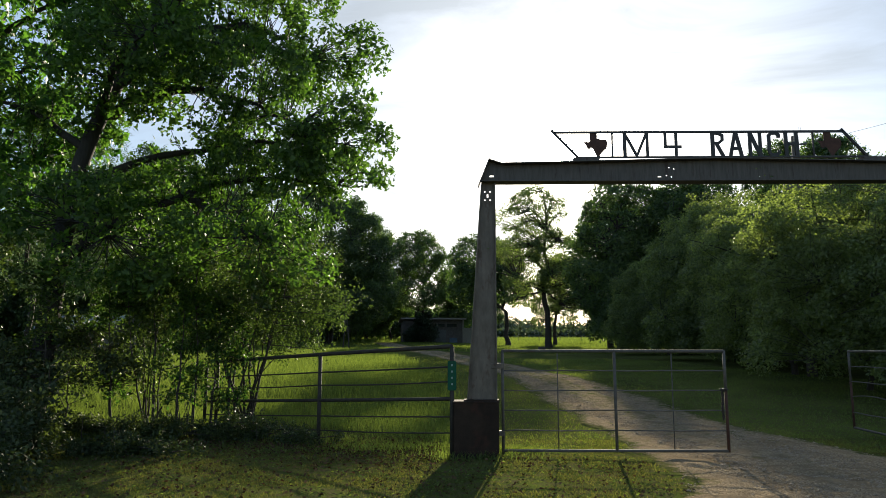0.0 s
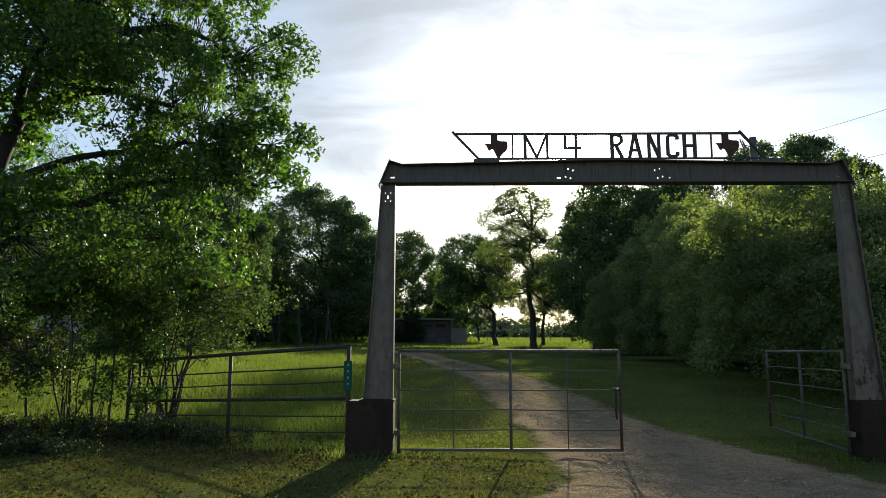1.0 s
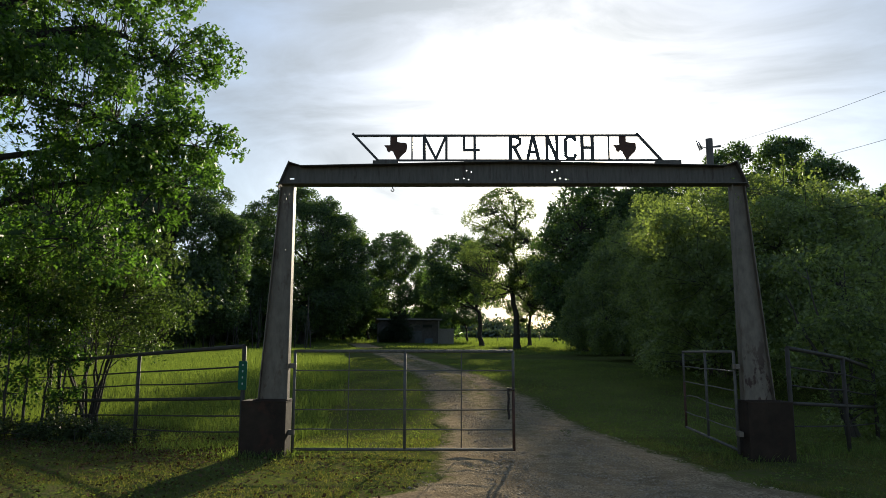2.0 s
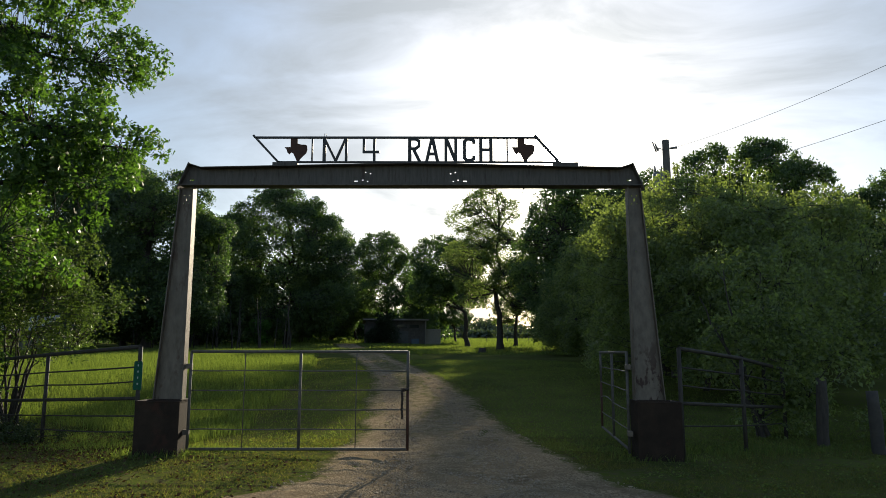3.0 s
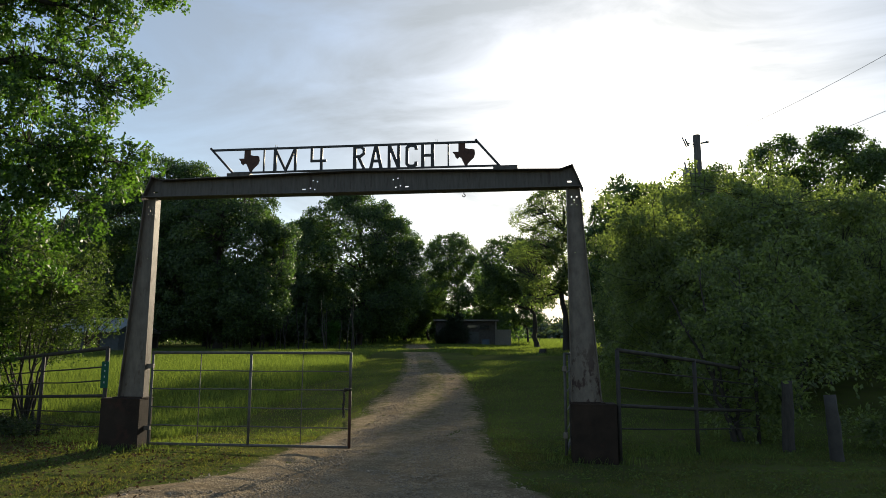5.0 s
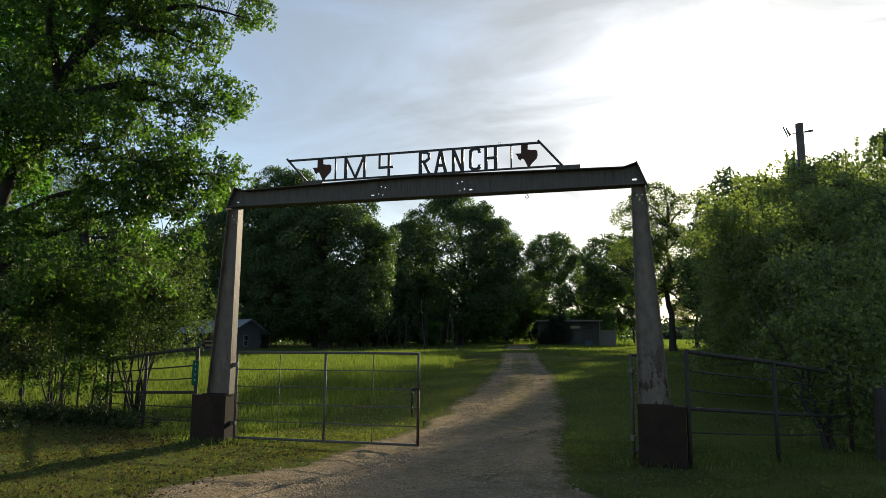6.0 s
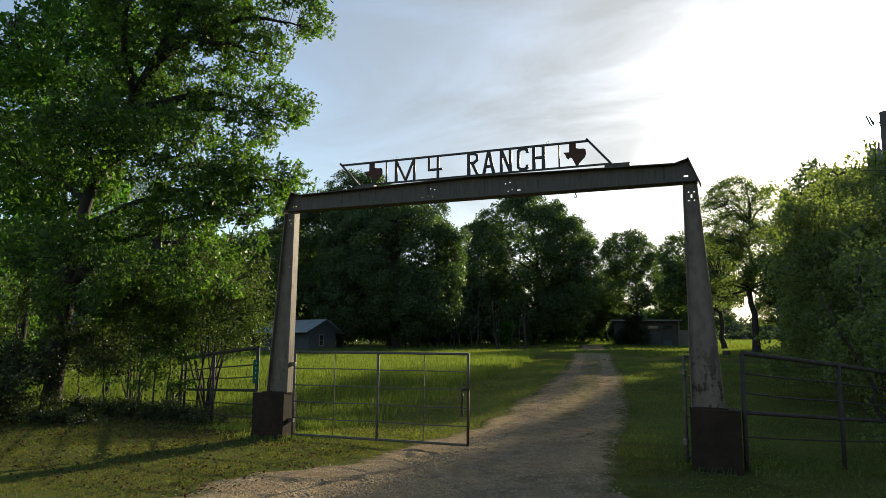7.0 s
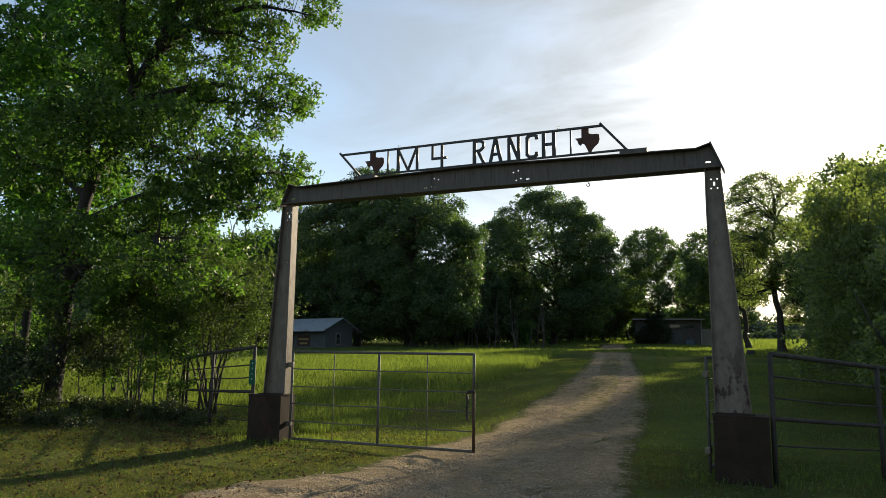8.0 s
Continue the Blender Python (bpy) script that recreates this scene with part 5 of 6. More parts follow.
    for bough in boughs:
        limb = curve_through(bough, 16) - base + gen.normal(0, 0.02, (16, 3))
        r = trunk_r * gen.uniform(0.38, 0.55)
        parts.append((limb, r, r * 0.2, 8))
        wood.append(limb[3:])
    for p in gen.permutation(len(hubs))[:limbs]:
        tip = hubs[p]
        reach = np.linalg.norm(tip[:2])
        z = np.clip(tip[2] - reach * gen.uniform(0.4, 0.9), first * top, 0.75 * top)
        limb = bent(line[np.argmin(np.abs(line[:, 2] - z))], tip, gen, 0.07, 9, 0.06, 0.02)
        r = trunk_r * gen.uniform(0.22, 0.4)
        parts.append((limb, r, r * 0.2, 7))
        wood.append(limb[2:])
    wood = np.concatenate(wood)
    for c in hubs:
        start = wood[np.argmin(np.linalg.norm(wood - c, axis=1) + 0.5 * np.maximum(wood[:, 2] - c[2], 0))]
        parts.append((bent(start, c, gen, 0.1, 4, 0.0, 0.02), max(0.03 if leaf > 0.17 else 0.009, trunk_r * (0.12 if leaf > 0.17 else 0.05)), 0.012 if leaf > 0.17 else 0.004, 4))
    trunk = new("trunk", wood_mesh("trunk", parts, bark))
    for ob in (trunk, crown):
        ob.parent = thing
    return thing


# the large oak beside the gateway, and its neighbours
OAK_SPINE = [(-6.9, 11.5, -0.2), (-6.75, 11.5, 1.6), (-6.6, 11.5, 3.2), (-6.3, 11.5, 4.9), (-5.5, 11.6, 6.9), (-4.3, 11.7, 8.9), (-3.5, 11.8, 10.8), (-3.1, 11.8, 12.4)]
OAK_BOUGHS = [
    [(-6.6, 11.5, 2.9), (-5.6, 11.6, 3.7), (-4.6, 11.8, 4.15), (-3.4, 12.0, 4.5), (-2.1, 12.2, 4.4)],
    [(-6.4, 11.5, 4.3), (-5.2, 12.0, 4.9), (-3.6, 12.6, 5.3), (-2.1, 13.0, 5.4)],
    [(-6.1, 11.5, 5.5), (-4.8, 11.0, 5.7), (-3.7, 10.9, 5.6), (-2.6, 11.3, 5.2)],
    [(-5.9, 11.5, 6.0), (-4.6, 11.3, 6.6), (-3.7, 12.2, 7.0), (-2.75, 12.9, 7.1)],
    [(-5.4, 11.6, 7.0), (-4.0, 12.4, 7.5), (-3.5, 13.0, 7.6), (-2.85, 13.3, 7.2)],
    [(-5.0, 11.65, 7.7), (-3.8, 11.4, 8.3), (-3.3, 12.2, 8.6), (-2.65, 12.9, 8.5)],
    [(-4.5, 11.7, 8.5), (-3.4, 12.4, 9.2), (-2.9, 13.0, 9.5), (-2.2, 13.6, 9.5)],
    [(-4.1, 11.7, 9.4), (-3.0, 12.0, 10.0), (-1.9, 12.9, 10.2)],
    [(-3.6, 11.8, 10.5), (-2.6, 12.5, 11.4), (-1.9, 13.0, 11.5)],
    [(-3.4, 11.8, 11.2), (-4.3, 12.0, 12.1), (-5.0, 12.2, 12.6)],
    [(-4.8, 11.65, 8.0), (-4.9, 12.8, 9.2), (-4.4, 13.6, 10.4)],
    [(-5.5, 11.6, 6.9), (-6.0, 12.6, 7.6), (-6.2, 13.2, 8.4)],
    [(-6.3, 11.5, 4.9), (-7.2, 11.3, 5.5), (-8.2, 11.2, 5.8)],
    [(-6.1, 11.5, 5.4), (-5.4, 10.6, 6.1), (-4.4, 10.0, 6.5)],
    [(-6.5, 11.5, 3.5), (-6.0, 10.7, 3.5), (-5.2, 10.3, 3.2)],
    [(-5.2, 11.6, 7.4), (-4.6, 10.6, 8.4), (-3.9, 10.2, 9.2)],
    [(-6.6, 11.6, 3.3), (-7.0, 12.6, 3.9), (-6.6, 13.6, 4.3), (-5.4, 14.2, 4.4)],
    [(-4.6, 11.8, 4.15), (-3.9, 11.3, 3.7), (-3.1, 11.0, 3.2)],
]
billow_tree("oak_tree", "large leaning oak with lobed leaves over the fence", 11, (-6.9, 11.5), 0.2, pads_along(OAK_BOUGHS, 5, 0.26, 0.38, 0.36, (0.4, 0.82)),
            0.108, OAK_LEAF, BARK_GREY, lobe=0.34, dense=0.78, fill=0.32, limbs=0, shape="lobed", spine=OAK_SPINE, boughs=OAK_BOUGHS, loose=0.16, reach=1.3)
GUM_SPINE = [(-9.9, 12.9, -0.2), (-9.7, 12.8, 3.0), (-9.3, 12.7, 6.5), (-9.0, 12.6, 10.0), (-8.9, 12.6, 12.5)]
GUM_BOUGHS = [
    [(-9.6, 12.8, 4.2), (-8.6, 12.5, 4.8), (-7.6, 12.2, 4.9)], [(-9.4, 12.7, 5.8), (-8.2, 12.2, 6.5), (-7.0, 12.0, 6.7)],
    [(-9.2, 12.7, 7.2), (-8.0, 12.6, 8.0), (-6.8, 12.3, 8.2)], [(-9.1, 12.6, 8.6), (-7.9, 12.2, 9.4), (-6.7, 12.0, 9.6)],
    [(-9.0, 12.6, 10.0), (-7.8, 12.4, 10.9), (-6.8, 12.4, 11.3)], [(-9.0, 12.6, 11.0), (-9.6, 12.0, 11.9), (-10.4, 11.6, 12.3)],
    [(-9.3, 12.7, 6.4), (-9.4, 11.6, 7.2), (-9.2, 10.8, 7.6)], [(-9.1, 12.6, 8.2), (-9.0, 11.4, 9.0), (-8.4, 10.8, 9.4)],
    [(-9.5, 12.7, 5.0), (-10.6, 12.2, 5.8), (-11.6, 12.0, 6.2)], [(-9.2, 12.7, 7.8), (-10.2, 12.9, 8.8), (-11.2, 12.8, 9.4)],
    [(-9.6, 12.8, 3.6), (-9.8, 11.8, 3.8), (-9.6, 11.0, 3.6)], [(-9.0, 12.6, 9.6), (-8.6, 13.6, 10.4), (-7.8, 14.2, 10.8)],
]
billow_tree("sweetgum_tree", "young broadleaf tree with large bright green leaves", 12, (-9.9, 12.9), 0.13, pads_along(GUM_BOUGHS, 6, 0.2, 0.34, 0.4, (0.5, 1.0)),
            0.17, GUM_LEAF, BARK_GREY, lobe=0.46, dense=0.8, fill=0.35, limbs=0, shape="lobed", spine=GUM_SPINE, boughs=GUM_BOUGHS, loose=0.16, reach=1.3)
make_tree("bush", "fine-leaved green bush behind the pipe fence", 13, 3.4, 0.028,
          [((0.2, 0, 2.6), (1.55, 1.3, 1.5), 80), ((0.9, -0.2, 2.1), (1.2, 0.9, 0.9), 30), ((-0.6, 0, 1.7), (1.2, 1.0, 0.7), 18)],
          0.32, 34, 6, 0.052, BUSH_LEAF, BARK, limbs=10, shell=0.2, first=0.1, stems=12, category="bush", at=on_ground(-3.85, 13.1))
make_tree("bush", "pale green bush among saplings by the fence", 14, 2.9, 0.02,
          [((0, 0, 2.5), (1.2, 0.9, 0.8), 32), ((-1.0, 0, 1.5), (0.8, 0.8, 0.9), 22)],
          0.36, 50, 6, 0.055, BUSH_LEAF, BARK, limbs=8, shell=0.2, first=0.1, stems=7, category="bush", at=on_ground(-5.4, 12.4))
make_tree("willow_tree", "slender tree with narrow bluish-green leaves behind the oak", 15, 7.5, 0.08,
          [((0, 0, 5.4), (1.9, 1.5, 1.9), 46), ((0.6, 0, 3.6), (1.5, 1.2, 1.2), 20)],
          0.6, 46, 8, 0.13, NARROW_LEAF, BARK, limbs=9, shell=0.2, shape="narrow", at=on_ground(-9.6, 15.6))

def sapling(seed, x, y, h, label="thin sapling with sparse leaves in the fence row"):
    gen = np.random.default_rng(seed)
    return make_tree("sapling", label, seed, h, 0.028, [((0, 0, h * 0.74), (0.42, 0.42, h * 0.3), 16), ((0, 0, h * 0.3), (0.3, 0.3, h * 0.12), 3)], 0.24, 22, 5, 0.075, OAK_LEAF if seed % 2 else BUSH_LEAF, BARK, limbs=4, lean=tuple(gen.normal(0, 0.1, 2)),
                     shell=0.1, first=0.3, category="sapling", at=on_ground(x, y), group="saplings in the fence row")


for k, (x, y, h) in enumerate([(-5.05, 11.9, 3.2), (-5.8, 12.0, 2.9), (-4.2, 12.2, 2.7), (-4.65, 11.9, 2.9), (-6.5, 10.9, 3.0), (-3.85, 12.2, 2.4), (-7.3, 10.7, 3.4), (-4.48, 12.1, 3.1), (-8.0, 10.2, 2.7)]):
    sapling(100 + k, x, y, h)

make_tree("bush", "dark tangled underbrush at the foot of the oak", 31, 2.2, 0.02,
          [((0, 0, 0.9), (1.6, 0.7, 0.8), 34), ((-1.6, -0.4, 1.0), (1.3, 0.8, 0.9), 26)],
          0.34, 44, 5, 0.075, GUM_LEAF, BARK, limbs=6, shell=0.1, first=0.1, stems=6, category="bush", at=on_ground(-9.4, 11.3))
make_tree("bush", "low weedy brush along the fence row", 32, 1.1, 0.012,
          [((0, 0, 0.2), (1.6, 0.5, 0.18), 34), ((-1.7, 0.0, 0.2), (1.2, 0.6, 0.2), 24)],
          0.2, 40, 5, 0.05, SHADED_WEED_LEAF, BARK, limbs=5, shell=0.1, first=0.1, stems=5, category="bush", at=on_ground(-4.4, 11.5))

make_tree("bush", "low dark weeds round the feet of the pipe fence", 36, 0.6, 0.008,
          [((0, 0, 0.14), (0.9, 0.35, 0.12), 20), ((0.8, -0.35, 0.1), (0.5, 0.3, 0.1), 10)],
          0.16, 36, 5, 0.045, SHADED_WEED_LEAF, BARK, limbs=4, shell=0.1, first=0.1, stems=5, category="bush", at=on_ground(-3.1, 11.5))
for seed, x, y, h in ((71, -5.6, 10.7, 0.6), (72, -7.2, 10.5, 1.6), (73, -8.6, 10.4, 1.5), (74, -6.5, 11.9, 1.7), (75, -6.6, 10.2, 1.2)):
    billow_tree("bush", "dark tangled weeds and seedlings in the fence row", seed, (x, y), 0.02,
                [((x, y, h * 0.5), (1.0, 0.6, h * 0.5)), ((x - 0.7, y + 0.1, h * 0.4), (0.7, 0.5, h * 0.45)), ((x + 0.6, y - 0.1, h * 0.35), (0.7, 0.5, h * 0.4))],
                0.075, SHADED_WEED_LEAF, BARK, "undergrowth in the fence row", lobe=0.24, dense=0.6, fill=0.6, limbs=8, first=0.05, category="bush", loose=0.3, reach=1.5)
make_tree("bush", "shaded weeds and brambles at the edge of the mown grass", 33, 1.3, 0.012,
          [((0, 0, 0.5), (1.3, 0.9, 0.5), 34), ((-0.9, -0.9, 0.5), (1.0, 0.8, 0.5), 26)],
          0.26, 40, 5, 0.065, SHADED_WEED_LEAF, BARK, limbs=5, shell=0.1, first=0.1, stems=5, category="bush", at=on_ground(-6.2, 9.6))
# low mat added for more shade on the ground, put into dark leaves
make_tree("bush", "mat of weeds and seedlings before the fence row, darkened for shade", 37, 0.6, 0.008,
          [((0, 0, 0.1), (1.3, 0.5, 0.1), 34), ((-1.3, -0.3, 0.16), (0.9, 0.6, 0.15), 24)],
          0.16, 40, 5, 0.05, SHADED_WEED_LEAF, BARK, limbs=4, shell=0.1, first=0.1, stems=6, category="bush", at=on_ground(-4.7, 9.9))
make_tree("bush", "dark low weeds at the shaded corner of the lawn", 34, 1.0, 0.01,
          [((0, 0, 0.3), (1.2, 1.0, 0.3), 40)], 0.26, 40, 5, 0.06, SHADED_WEED_LEAF, BARK, limbs=4, shell=0.05, first=0.1, stems=5, category="bush", at=on_ground(-5.3, 7.7))

make_tree("bush", "dense shaded thicket behind the oak", 35, 3.4, 0.03,
          [((0, 0, 1.7), (1.6, 1.2, 1.5), 60), ((-1.7, 0.5, 1.4), (1.5, 1.2, 1.2), 40)],
          0.42, 40, 5, 0.09, OAK_LEAF, BARK, limbs=8, shell=0.2, first=0.1, stems=7, category="bush", at=on_ground(-12.2, 13.6))

# brush and trees beside the drive
hedge_group = "trees beside the drive"
billow_tree("hedge_tree", "overgrown privet with upright leafy shoots", 41, (11.8, 20.6), 0.09,
                      [((11.7, 20.6, 3.4), (2.7, 2.3, 2.7)), ((10.9, 20.2, 4.6), (1.9, 1.8, 1.5)), ((13.2, 21.0, 4.0), (2.2, 2.1, 2.2)), ((10.6, 20.0, 1.8), (1.9, 1.7, 1.5)), ((13.0, 20.2, 1.7), (2.2, 1.8, 1.4))],
                      0.1, HEDGE_LEAF, BARK, hedge_group, lobe=0.55, dense=0.7, fill=0.8, limbs=18, first=0.12, loose=0.2, reach=1.4,
                      shoots=[(10.9, 19.6, 5.6, 6.9), (11.25, 19.8, 5.6, 6.7), (11.1, 20.2, 5.7, 7.1), (9.9, 19.9, 5.0, 6.1), (10.2, 19.6, 5.1, 6.0), (12.4, 19.9, 5.4, 7.0), (12.6, 20.1, 5.4, 7.3), (13.1, 20.2, 5.3, 7.2), (13.2, 20.0, 5.3, 6.9), (12.0, 19.5, 5.3, 6.5), (9.3, 19.8, 3.6, 4.8), (14.0, 20.4, 5.2, 6.3)])
hedge_b = billow_tree("hedge_tree", "dense overgrown tree thick with leaves beside the drive", 42, (12.6, 17.6), 0.11,
                      [((12.5, 17.6, 3.0), (2.4, 2.1, 2.1)), ((13.9, 17.8, 3.8), (1.4, 1.5, 1.4)), ((12.7, 17.2, 1.5), (2.2, 1.9, 1.3)), ((11.6, 17.6, 3.9), (1.5, 1.4, 1.2))],
                      0.095, HEDGE_LEAF, BARK, hedge_group, lobe=0.5, dense=0.7, fill=0.8, limbs=16, first=0.12, loose=0.2, reach=1.4,
                      shoots=[(11.7, 17.2, 4.7, 5.6), (12.2, 17.0, 4.6, 5.4), (13.8, 17.4, 4.8, 5.7), (14.5, 17.5, 4.6, 5.3)])
feathery = billow_tree("hedge_tree", "rounded feathery tree reaching down to the grass", 43, (15.6, 40.2), 0.2,
                       [((15.4, 40, 5.9), (3.4, 3.2, 3.9)), ((17.8, 40, 4.8), (2.7, 2.8, 3.5)), ((13.0, 39.5, 4.6), (2.2, 2.4, 3.4)), ((15.4, 39, 2.6), (4.3, 3.0, 2.1)), ((19.4, 40.5, 3.4), (1.8, 2.0, 2.6))],
                       0.15, HEDGE_LEAF, BARK, hedge_group, lobe=0.7, dense=0.8, limbs=20, first=0.12, loose=0.16, reach=1.25)


def again(src, x, y, turn, sc, sz=1.0):
    return copy_thing(src, Matrix.Translation(on_ground(x, y)) @ Matrix.Rotation(radians(turn), 4, "Z") @ Matrix.Diagonal((sc, sc, sc * sz, 1)))


for x, y, turn, sc in [(15.6, 23.4, 80, 0.85), (12.4, 26.2, 130, 0.95), (17.2, 27.5, 20, 0.95)]:
    again(hedge_b, x, y, turn, sc * 1.25)
for x, y, turn, sc in [(13.4, 32.5, 60, 0.8), (19.0, 33.5, 150, 0.75), (22.0, 44.0, 240, 0.95), (15.0, 50.0, 200, 0.8)]:
    again(feathery, x, y, turn, sc)
make_tree("bush", "dark brush swallowing the pipe fence", 43, 3.2, 0.05,
          [((0, 0, 1.3), (0.9, 0.9, 1.3), 34), ((0.6, 0.8, 2.2), (1.3, 1.0, 1.5), 34)],
          0.5, 44, 5, 0.085, HEDGE_LEAF, BARK, limbs=7, shell=0.3, first=0.1, stems=4, category="bush", at=on_ground(9.95, 12.35))
make_tree("bush", "low dark weeds behind the wooden post", 44, 1.2, 0.015,
          [((0, 0, 0.45), (1.3, 0.9, 0.4), 26)], 0.3, 40, 5, 0.08, HEDGE_LEAF, BARK, limbs=4, shell=0.1, first=0.1, stems=4, category="bush", at=on_ground(12.6, 11.4))

make_tree("bush", "tall weeds at the foot of the pale house", 45, 1.2, 0.012,
          [((0, 0, 0.45), (2.2, 0.7, 0.45), 40)], 0.3, 34, 4, 0.1, HEDGE_LEAF, BARK, limbs=4, shell=0.1, first=0.1, stems=5, category="bush", at=on_ground(24.3, 31.2))

# woodland trees of the middle distance


wood_group = "woodland trees behind the meadow"
billow_tree("woodland_tree", "broad dark-green oak at the edge of the meadow", 51, (-20.3, 57.5), 0.42,
                       [((-20.6, 57, 9.3), (6.3, 5.2, 6.1)), ((-18.3, 57, 13.6), (2.8, 2.8, 2.4)), ((-17.6, 55.6, 5.6), (3.7, 3.6, 3.1)), ((-23.5, 56.5, 5.6), (4.5, 4.0, 2.8)), ((-15.6, 56.5, 9.0), (1.7, 2.0, 3.6)), ((-17.2, 57.5, 9.7), (2.6, 2.6, 2.6))],
                       0.2, WOOD_LEAF, BARK, wood_group)
billow_tree("woodland_tree", "tall dark oak with a high domed crown", 52, (-27.6, 60.0), 0.4,
            [((-25.4, 59, 12.4), (4.8, 4.4, 5.9)), ((-30.6, 60, 10.2), (4.7, 4.6, 6.7)), ((-28, 58.5, 7.0), (5.5, 4.0, 3.2)), ((-23.3, 58, 14.8), (2.5, 2.5, 3.2))],
            0.2, WOOD_LEAF, BARK, wood_group)
billow_tree("woodland_tree", "great spreading oak with a rounded dark crown", 53, (-16.8, 92.5), 0.5,
                        [((-17.8, 92, 14.6), (7.3, 6.5, 8.4)), ((-23.6, 92, 13.2), (4.4, 4.5, 6.2)), ((-12.2, 92, 14.3), (3.8, 3.8, 5.6)), ((-9.1, 95, 16.1), (1.3, 1.4, 1.2)), ((-10.6, 91, 9.0), (3.0, 3.4, 3.6)), ((-17, 90.5, 7.0), (7.8, 5, 2.9))],
                        0.26, WOOD_LEAF, BARK, wood_group, lobe=1.45, limbs=22)
open_oak = billow_tree("woodland_tree", "rounded tree with an open ragged crown and bare limbs", 54, (-4.9, 108.5), 0.34,
                       [((-5.8, 108, 16.0), (3.9, 3.6, 3.9)), ((-9.0, 108, 14.8), (2.5, 2.4, 2.2)), ((-2.5, 108, 14.2), (2.1, 2.2, 2.2)), ((-6.4, 107, 10.0), (4.6, 3.4, 2.2)), ((-2.6, 107.5, 10.4), (2.0, 2.0, 1.7))],
                       0.26, WOOD_LEAF, BARK, wood_group, lobe=1.05, dense=0.85, fill=0.4, limbs=20)
gap_group = "trees round the far field gap"
leaning = billow_tree("woodland_tree", "leaning tree with a bent dark trunk beside the far field", 55, (7.2, 95.5), 0.36,
                      [((3.4, 96, 13.3), (3.9, 3.6, 4.0)), ((6.6, 95.5, 13.4), (2.6, 2.6, 3.2)), ((2.0, 95, 9.2), (2.7, 2.7, 2.0)), ((7.6, 95, 9.2), (2.6, 2.5, 1.7)), ((0.8, 96, 12.4), (1.6, 1.6, 2.2))],
                      0.3, WOOD_LEAF, BARK, gap_group, lean=(-1.0, 0), lobe=1.05, dense=0.95, fill=0.8, limbs=18, first=0.3)
airy = billow_tree("walnut_tree", "tall airy tree with forking limbs and light foliage", 56, (10.25, 77.3), 0.4,
                   [((8.7, 77, 17.4), (2.5, 2.2, 2.3)), ((6.1, 77, 16.2), (1.7, 1.6, 1.6)), ((11.0, 77, 17.2), (1.4, 1.6, 1.5)), ((9.0, 77.5, 14.6), (2.6, 2.2, 1.2)), ((7.0, 77, 12.2), (2.9, 2.5, 1.6)), ((11.0, 77, 12.4), (2.7, 2.6, 2.1)),
                    ((12.4, 77, 9.4), (3.3, 3.0, 2.0)), ((7.8, 77, 9.0), (2.6, 2.5, 1.4)), ((13.2, 77, 6.6), (2.2, 2.0, 0.8)), ((7.4, 76.6, 6.9), (1.7, 1.8, 0.7))],
                   0.2, WALNUT_LEAF, BARK, gap_group, lobe=0.7, dense=0.42, fill=0.0, limbs=26, first=0.33)
dark_wood = "dark trees behind the brush"
dark_tree = billow_tree("woodland_tree", "tall dark tree backed by the sun beside the far field", 57, (15.6, 66.5), 0.34,
                        [((15.0, 66, 13.0), (2.9, 3.0, 4.6)), ((18.4, 67, 12.2), (3.7, 3.5, 5.2)), ((13.3, 65.5, 9.4), (2.9, 2.6, 4.2)), ((15.4, 65, 3.6), (3.2, 2.5, 2.2)), ((16.4, 65.5, 6.6), (4.2, 3.5, 3.2))],
                        0.26, WOOD_LEAF, BARK, dark_wood, lobe=1.0, dense=0.62, fill=0.35)
domed = billow_tree("woodland_tree", "dark domed oak rising over the brush", 58, (29.2, 54.5), 0.4,
                    [((29.4, 54, 13.8), (3.1, 3.0, 4.2)), ((25.2, 54, 14.1), (2.2, 2.3, 3.3)), ((32.6, 54, 13.0), (2.3, 2.4, 3.4)), ((35.0, 54, 11.2), (1.9, 2.0, 2.4)), ((29.0, 53.5, 9.6), (6.0, 4.0, 3.0)), ((27.3, 54, 15.6), (1.2, 1.2, 1.4))],
                    0.23, WOOD_LEAF, BARK, dark_wood, lobe=1.05)


back_oak = billow_tree("woodland_tree", "dark oak standing deeper in the wood", 59, (-38.0, 64.0), 0.42,
                       [((-38.3, 64, 8.8), (6.0, 5.0, 5.6)), ((-36.0, 64, 12.6), (2.8, 2.8, 2.3)), ((-35.4, 63, 5.4), (3.5, 3.5, 3.0)), ((-41.0, 63.5, 5.4), (4.2, 4.0, 2.8))],
                       0.36, WOOD_LEAF, BARK, wood_group)
for x, y, turn, sc in [(-46.0, 66, 80, 1.0), (-55.0, 70, 130, 0.95), (-66.0, 72, 320, 1.05), (-25.5, 84, 20, 0.85), (-37.0, 90, 150, 0.95), (-49.0, 92, 220, 1.1), (-62.0, 94, 50, 1.15), (-28.0, 112, 300, 0.9), (-15.0, 119, 100, 0.85), (-38.0, 33, 40, 0.62), (-43.0, 44.5, 120, 0.72), (-47.0, 38, 200, 0.8), (-58.0, 44, 310, 0.85), (-75, 98, 10, 1.2), (-41.0, 118, 260, 1.0)]:
    again(back_oak, x, y, turn, sc)
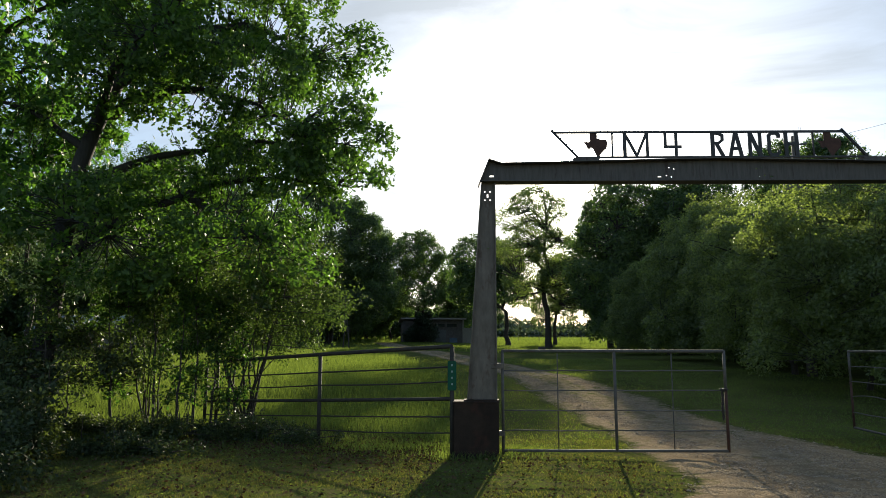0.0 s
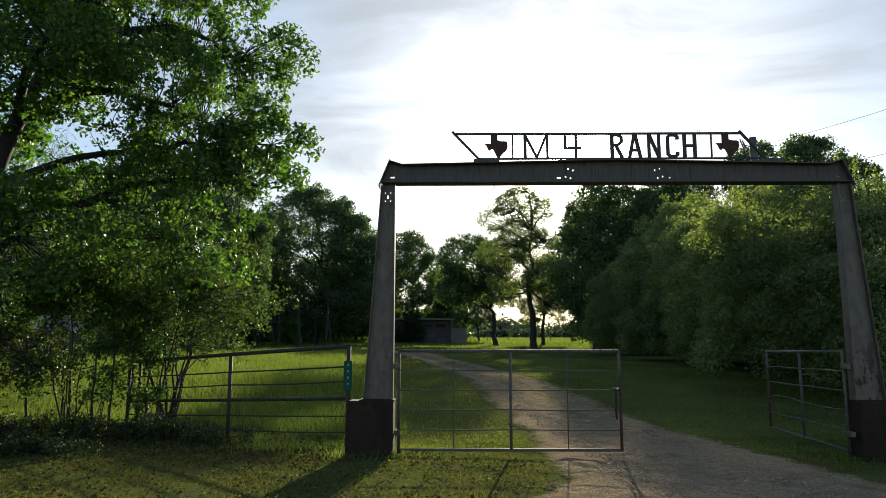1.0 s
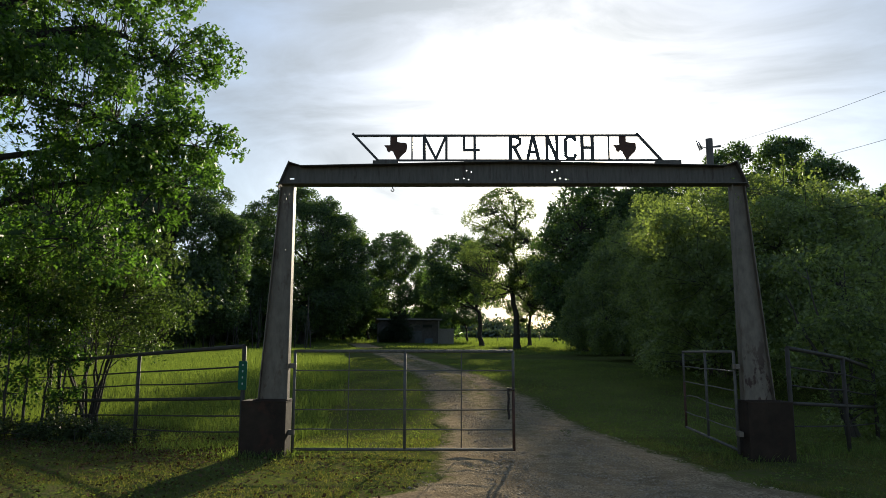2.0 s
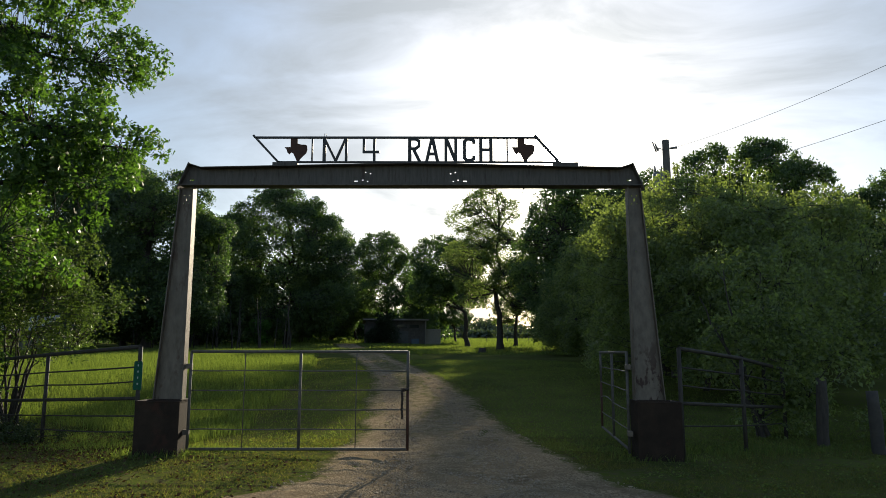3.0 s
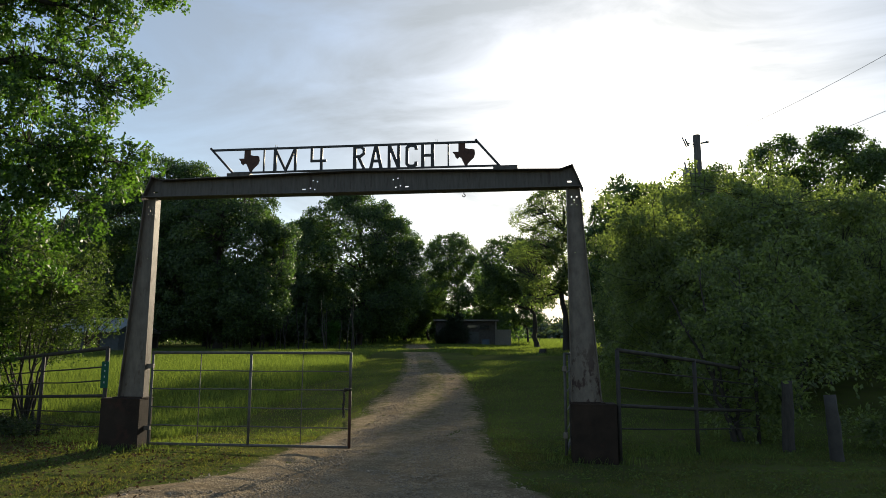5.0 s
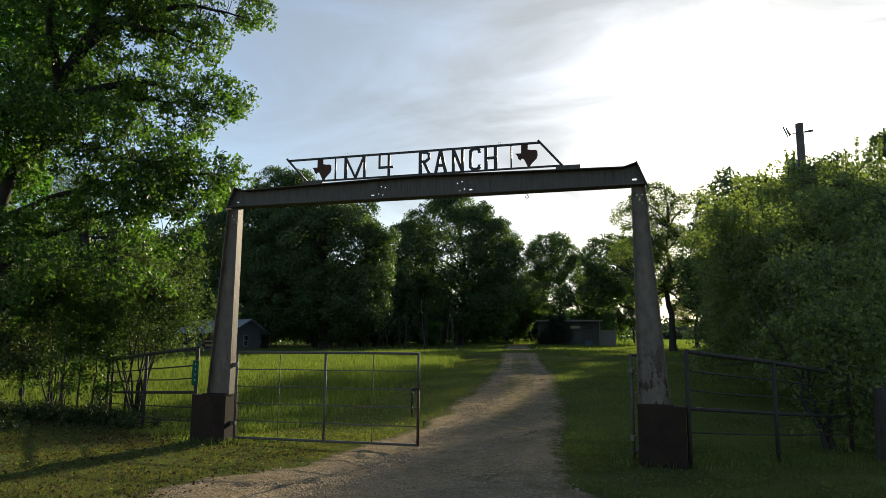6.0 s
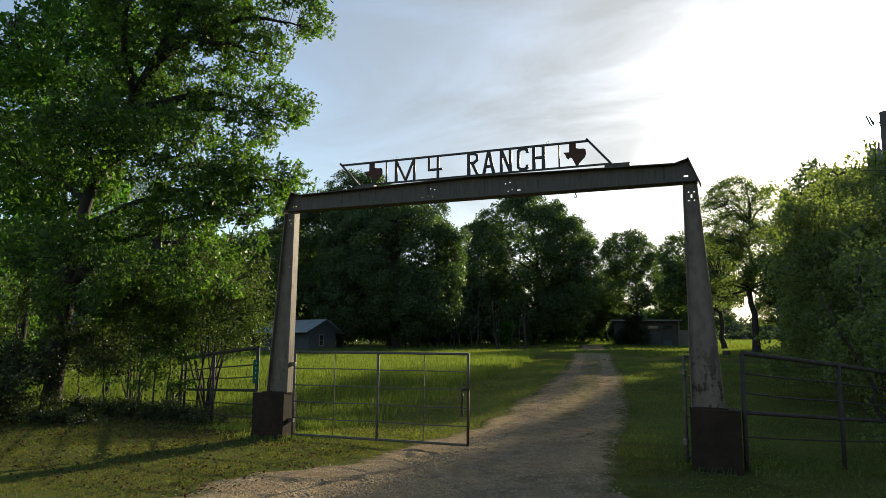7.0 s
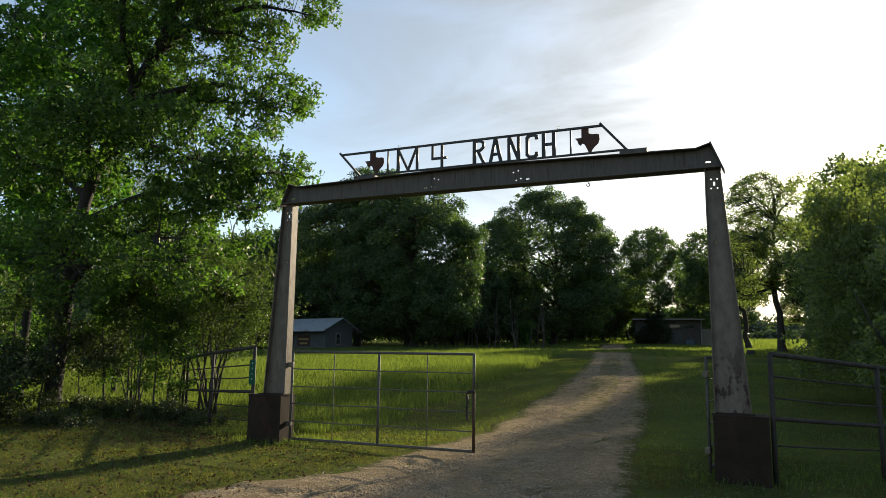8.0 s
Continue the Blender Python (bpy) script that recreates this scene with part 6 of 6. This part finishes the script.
for x, y, turn, sc in [(-1.0, 120, 150, 0.72), (-10.5, 117, 90, 0.7), (-20.0, 124, 200, 0.78), (6.0, 124, 30, 0.62), (-32, 126, 260, 0.8), (0.6, 112, 10, 0.55)]:
    again(open_oak, x, y, turn, sc)
again(airy, 14.2, 101.0, 140, 0.72)
again(leaning, 20.5, 88.0, 200, 0.9)
# the last stands unseen behind the others, added to shade grass beside the drive
for x, y, turn, sc in [(21.8, 62.5, 90, 0.99), (24.0, 72.0, 200, 0.95), (31.0, 66.0, 300, 0.9), (17.6, 80.0, 30, 1.05)]:
    again(dark_tree, x, y, turn, sc)
for x, y, turn, sc in [(43.8, 60.5, 150, 0.95), (52.0, 66.0, 40, 1.0), (39.0, 71.0, 250, 0.9)]:
    again(domed, x, y, turn, sc)

make_tree("bush", "light green shrub catching the sun before the wood", 63, 3.4, 0.03,
          [((0, 0, 2.0), (1.2, 1.1, 1.2), 30), ((0.3, 0, 0.9), (1.1, 1.0, 0.7), 16)], 0.4, 26, 4, 0.2, GUM_LEAF, BARK, limbs=6, shell=0.2, first=0.1, stems=4, category="bush", at=on_ground(-18.2, 84.5))


def stake():
    """A thin dark stake standing in the meadow."""
    thing = empty("stake", on_ground(-15.9, 88.5), "thin dark stake standing in the meadow", "stake")
    part("shaft", tube_bm([(0, 0, -0.3), (0.01, 0, 1.1), (0.0, 0.01, 2.3)], 0.045, 8), DARKWOOD, thing)


def stump():
    """A low sawn stump on the grass by the far field."""
    thing = empty("tree_stump", on_ground(7.35, 60.2), "low dark sawn tree stump on the grass", "stump")
    part("trunk", tube_bm([(0, 0, -0.2), (0, 0, 0.06), (0, 0, 0.2), (0, 0, 0.42)], 0.3, 12, radii=[0.42, 0.38, 0.32, 0.3]), BARK, thing)
    part("cut_face", tube_bm([(0, 0, 0.42), (0, 0, 0.43)], 0.285, 12), TIMBER, thing, "weathered sawn top")


stake()
stump()


def young_tree(x, y, h, seed):
    """A thin bare trunk with short dead twigs, under the crowns of the wood."""
    gen = np.random.default_rng(seed)
    thing = empty("young_tree", on_ground(x, y), "thin bare young trunk in the shade of the wood", "tree", "thin trunks in the wood")
    line = bent((0, 0, -0.2), (gen.normal(0, 0.25), gen.normal(0, 0.2), h), gen, 0.03, 8, 0.0, 0.01)
    new("trunk", wood_mesh("trunk", [(line, 0.07, 0.03, 7)], BARK)).parent = thing
    for k in range(7):
        a = line[int(gen.integers(2, 8))]
        twig = bent(a, a + np.array([gen.normal(0, 0.5), gen.normal(0, 0.5), gen.uniform(0.1, 0.7)]), gen, 0.1, 4)
        new("twig", wood_mesh("twig", [(twig, 0.018, 0.006, 4)], BARK)).parent = thing
    return thing


thin_trunks = [young_tree(-22.4, 60.5, 4.6, 81), young_tree(-18.0, 61.0, 4.2, 82), young_tree(-13.9, 60.0, 3.8, 83)]
for k in range(24):
    again(thin_trunks[k % 3], -23.2 + 0.62 * k + 0.25 * math.sin(k * 2.7), 61.5 + 2.5 * math.sin(k * 1.9), 47 * k, 0.9 + 0.2 * math.sin(k * 3.1))

# dark shrub before the shed, and brush under the wood
make_tree("bush", "dark cone-shaped shrub standing before the shed", 61, 4.2, 0.08,
          [((0, 0, 1.5), (1.9, 1.5, 1.5), 54), ((0, 0, 3.4), (1.2, 1.0, 1.4), 30), ((-1.8, 0.3, 1.0), (1.0, 0.9, 1.0), 20)], 0.5, 34, 4, 0.2, NEEDLE, BARK, limbs=5, shell=0.3, first=0.1, category="bush", at=on_ground(-4.6, 102.0))
brush = make_tree("bush", "shaded brush under the woodland trees", 62, 3.0, 0.06,
                  [((0, 0, 1.3), (2.6, 1.8, 1.2), 40)], 0.7, 26, 3, 0.3, WOOD_LEAF, BARK, limbs=5, shell=0.3, first=0.1, stems=4, category="bush", at=on_ground(-30.0, 101.0), group="brush under the wood")
for k in range(21):
    again(brush, -98 + 4.0 * k + 1.5 * math.sin(k * 3), 108 + 7 * math.sin(k * 1.9), 37 * k, 1.5 + 0.5 * math.sin(k * 2.3))
for k in (0, 1, 2, 3, 4, 5, 6, 7, 9, 10, 11, 12, 13):
    again(brush, -40 + 3.1 * k, 138 + 5 * math.sin(k * 1.7), 51 * k, 2.2 + 0.5 * math.sin(k * 2.9))
for k in range(9):
    again(brush, -60 + (3.0 if k < 6 else 4.4) * k, 60 - 1.0 * abs(k - 5) + 3 * math.sin(k * 1.7) if k < 6 else 88, 51 * k, 1.3 + 0.3 * math.sin(k * 2.9))

for x, y, turn, sc in [(-26.0, 25.0, 20, 1.2), (-31.5, 27.5, 140, 1.4), (-37.5, 31.0, 260, 1.5)]:
    again(brush, x, y, turn, sc)


def far_woods():
    """The wooded skyline beyond the open field."""
    gen = np.random.default_rng(77)
    pos, n = [], 0
    for k in range(1300):
        # a dark belt of trees, and a row of low bushes before it
        belt = k < 1150
        x = gen.uniform(-420, 520) if belt else gen.uniform(-40, 120)
        y = 330 + gen.uniform(-25, 40) if belt else 232 + gen.uniform(-6, 6)
        h = (gen.uniform(5.0, 9.0) + 3.5 * max(0, math.sin(x * 0.045 + 0.8)) ** 3) if belt else gen.uniform(1.5, 3.6)
        m = 110 if belt else 70
        d = gen.normal(0, 1, (m, 3))
        d /= np.linalg.norm(d, axis=1, keepdims=True)
        pos.append(np.array([x, y, float(ground_z(x, y)) + h * 0.45]) + d * np.array([h * 0.6, h * 0.5, h * 0.5]) * gen.random((m, 1)) ** 0.3 * (1 if belt else 0.8))
    pos = np.concatenate(pos)
    way = gen.normal(0, 1, pos.shape)
    tagged(new("far_woods", leaf_mesh("far_woods", pos, way, gen.uniform(1.0, 1.9, len(pos)), FAR_LEAF, gen)), "wooded skyline beyond the far field", "woods", kind="stuff")


far_woods()


def field_fence():
    """A wire fence across the far field."""
    thing = empty("field_fence", on_ground(-20, 135), "thin wire fence across the far field", "fence")
    base = Vector(on_ground(-20, 135))
    line = []
    for k in range(22):
        p = Vector(on_ground(-20 + 4.0 * k, 135)) - base
        part("post", tube_bm([p + Vector((0, 0, -0.3)), p + Vector((0, 0, 1.3))], 0.06, 6), TIMBER, thing)
        line.append(p)
    for h in (0.5, 0.85, 1.2):
        part("wire", tube_bm([p + Vector((0, 0, h)) for p in line], 0.012, 4), GALV, thing)


field_fence()
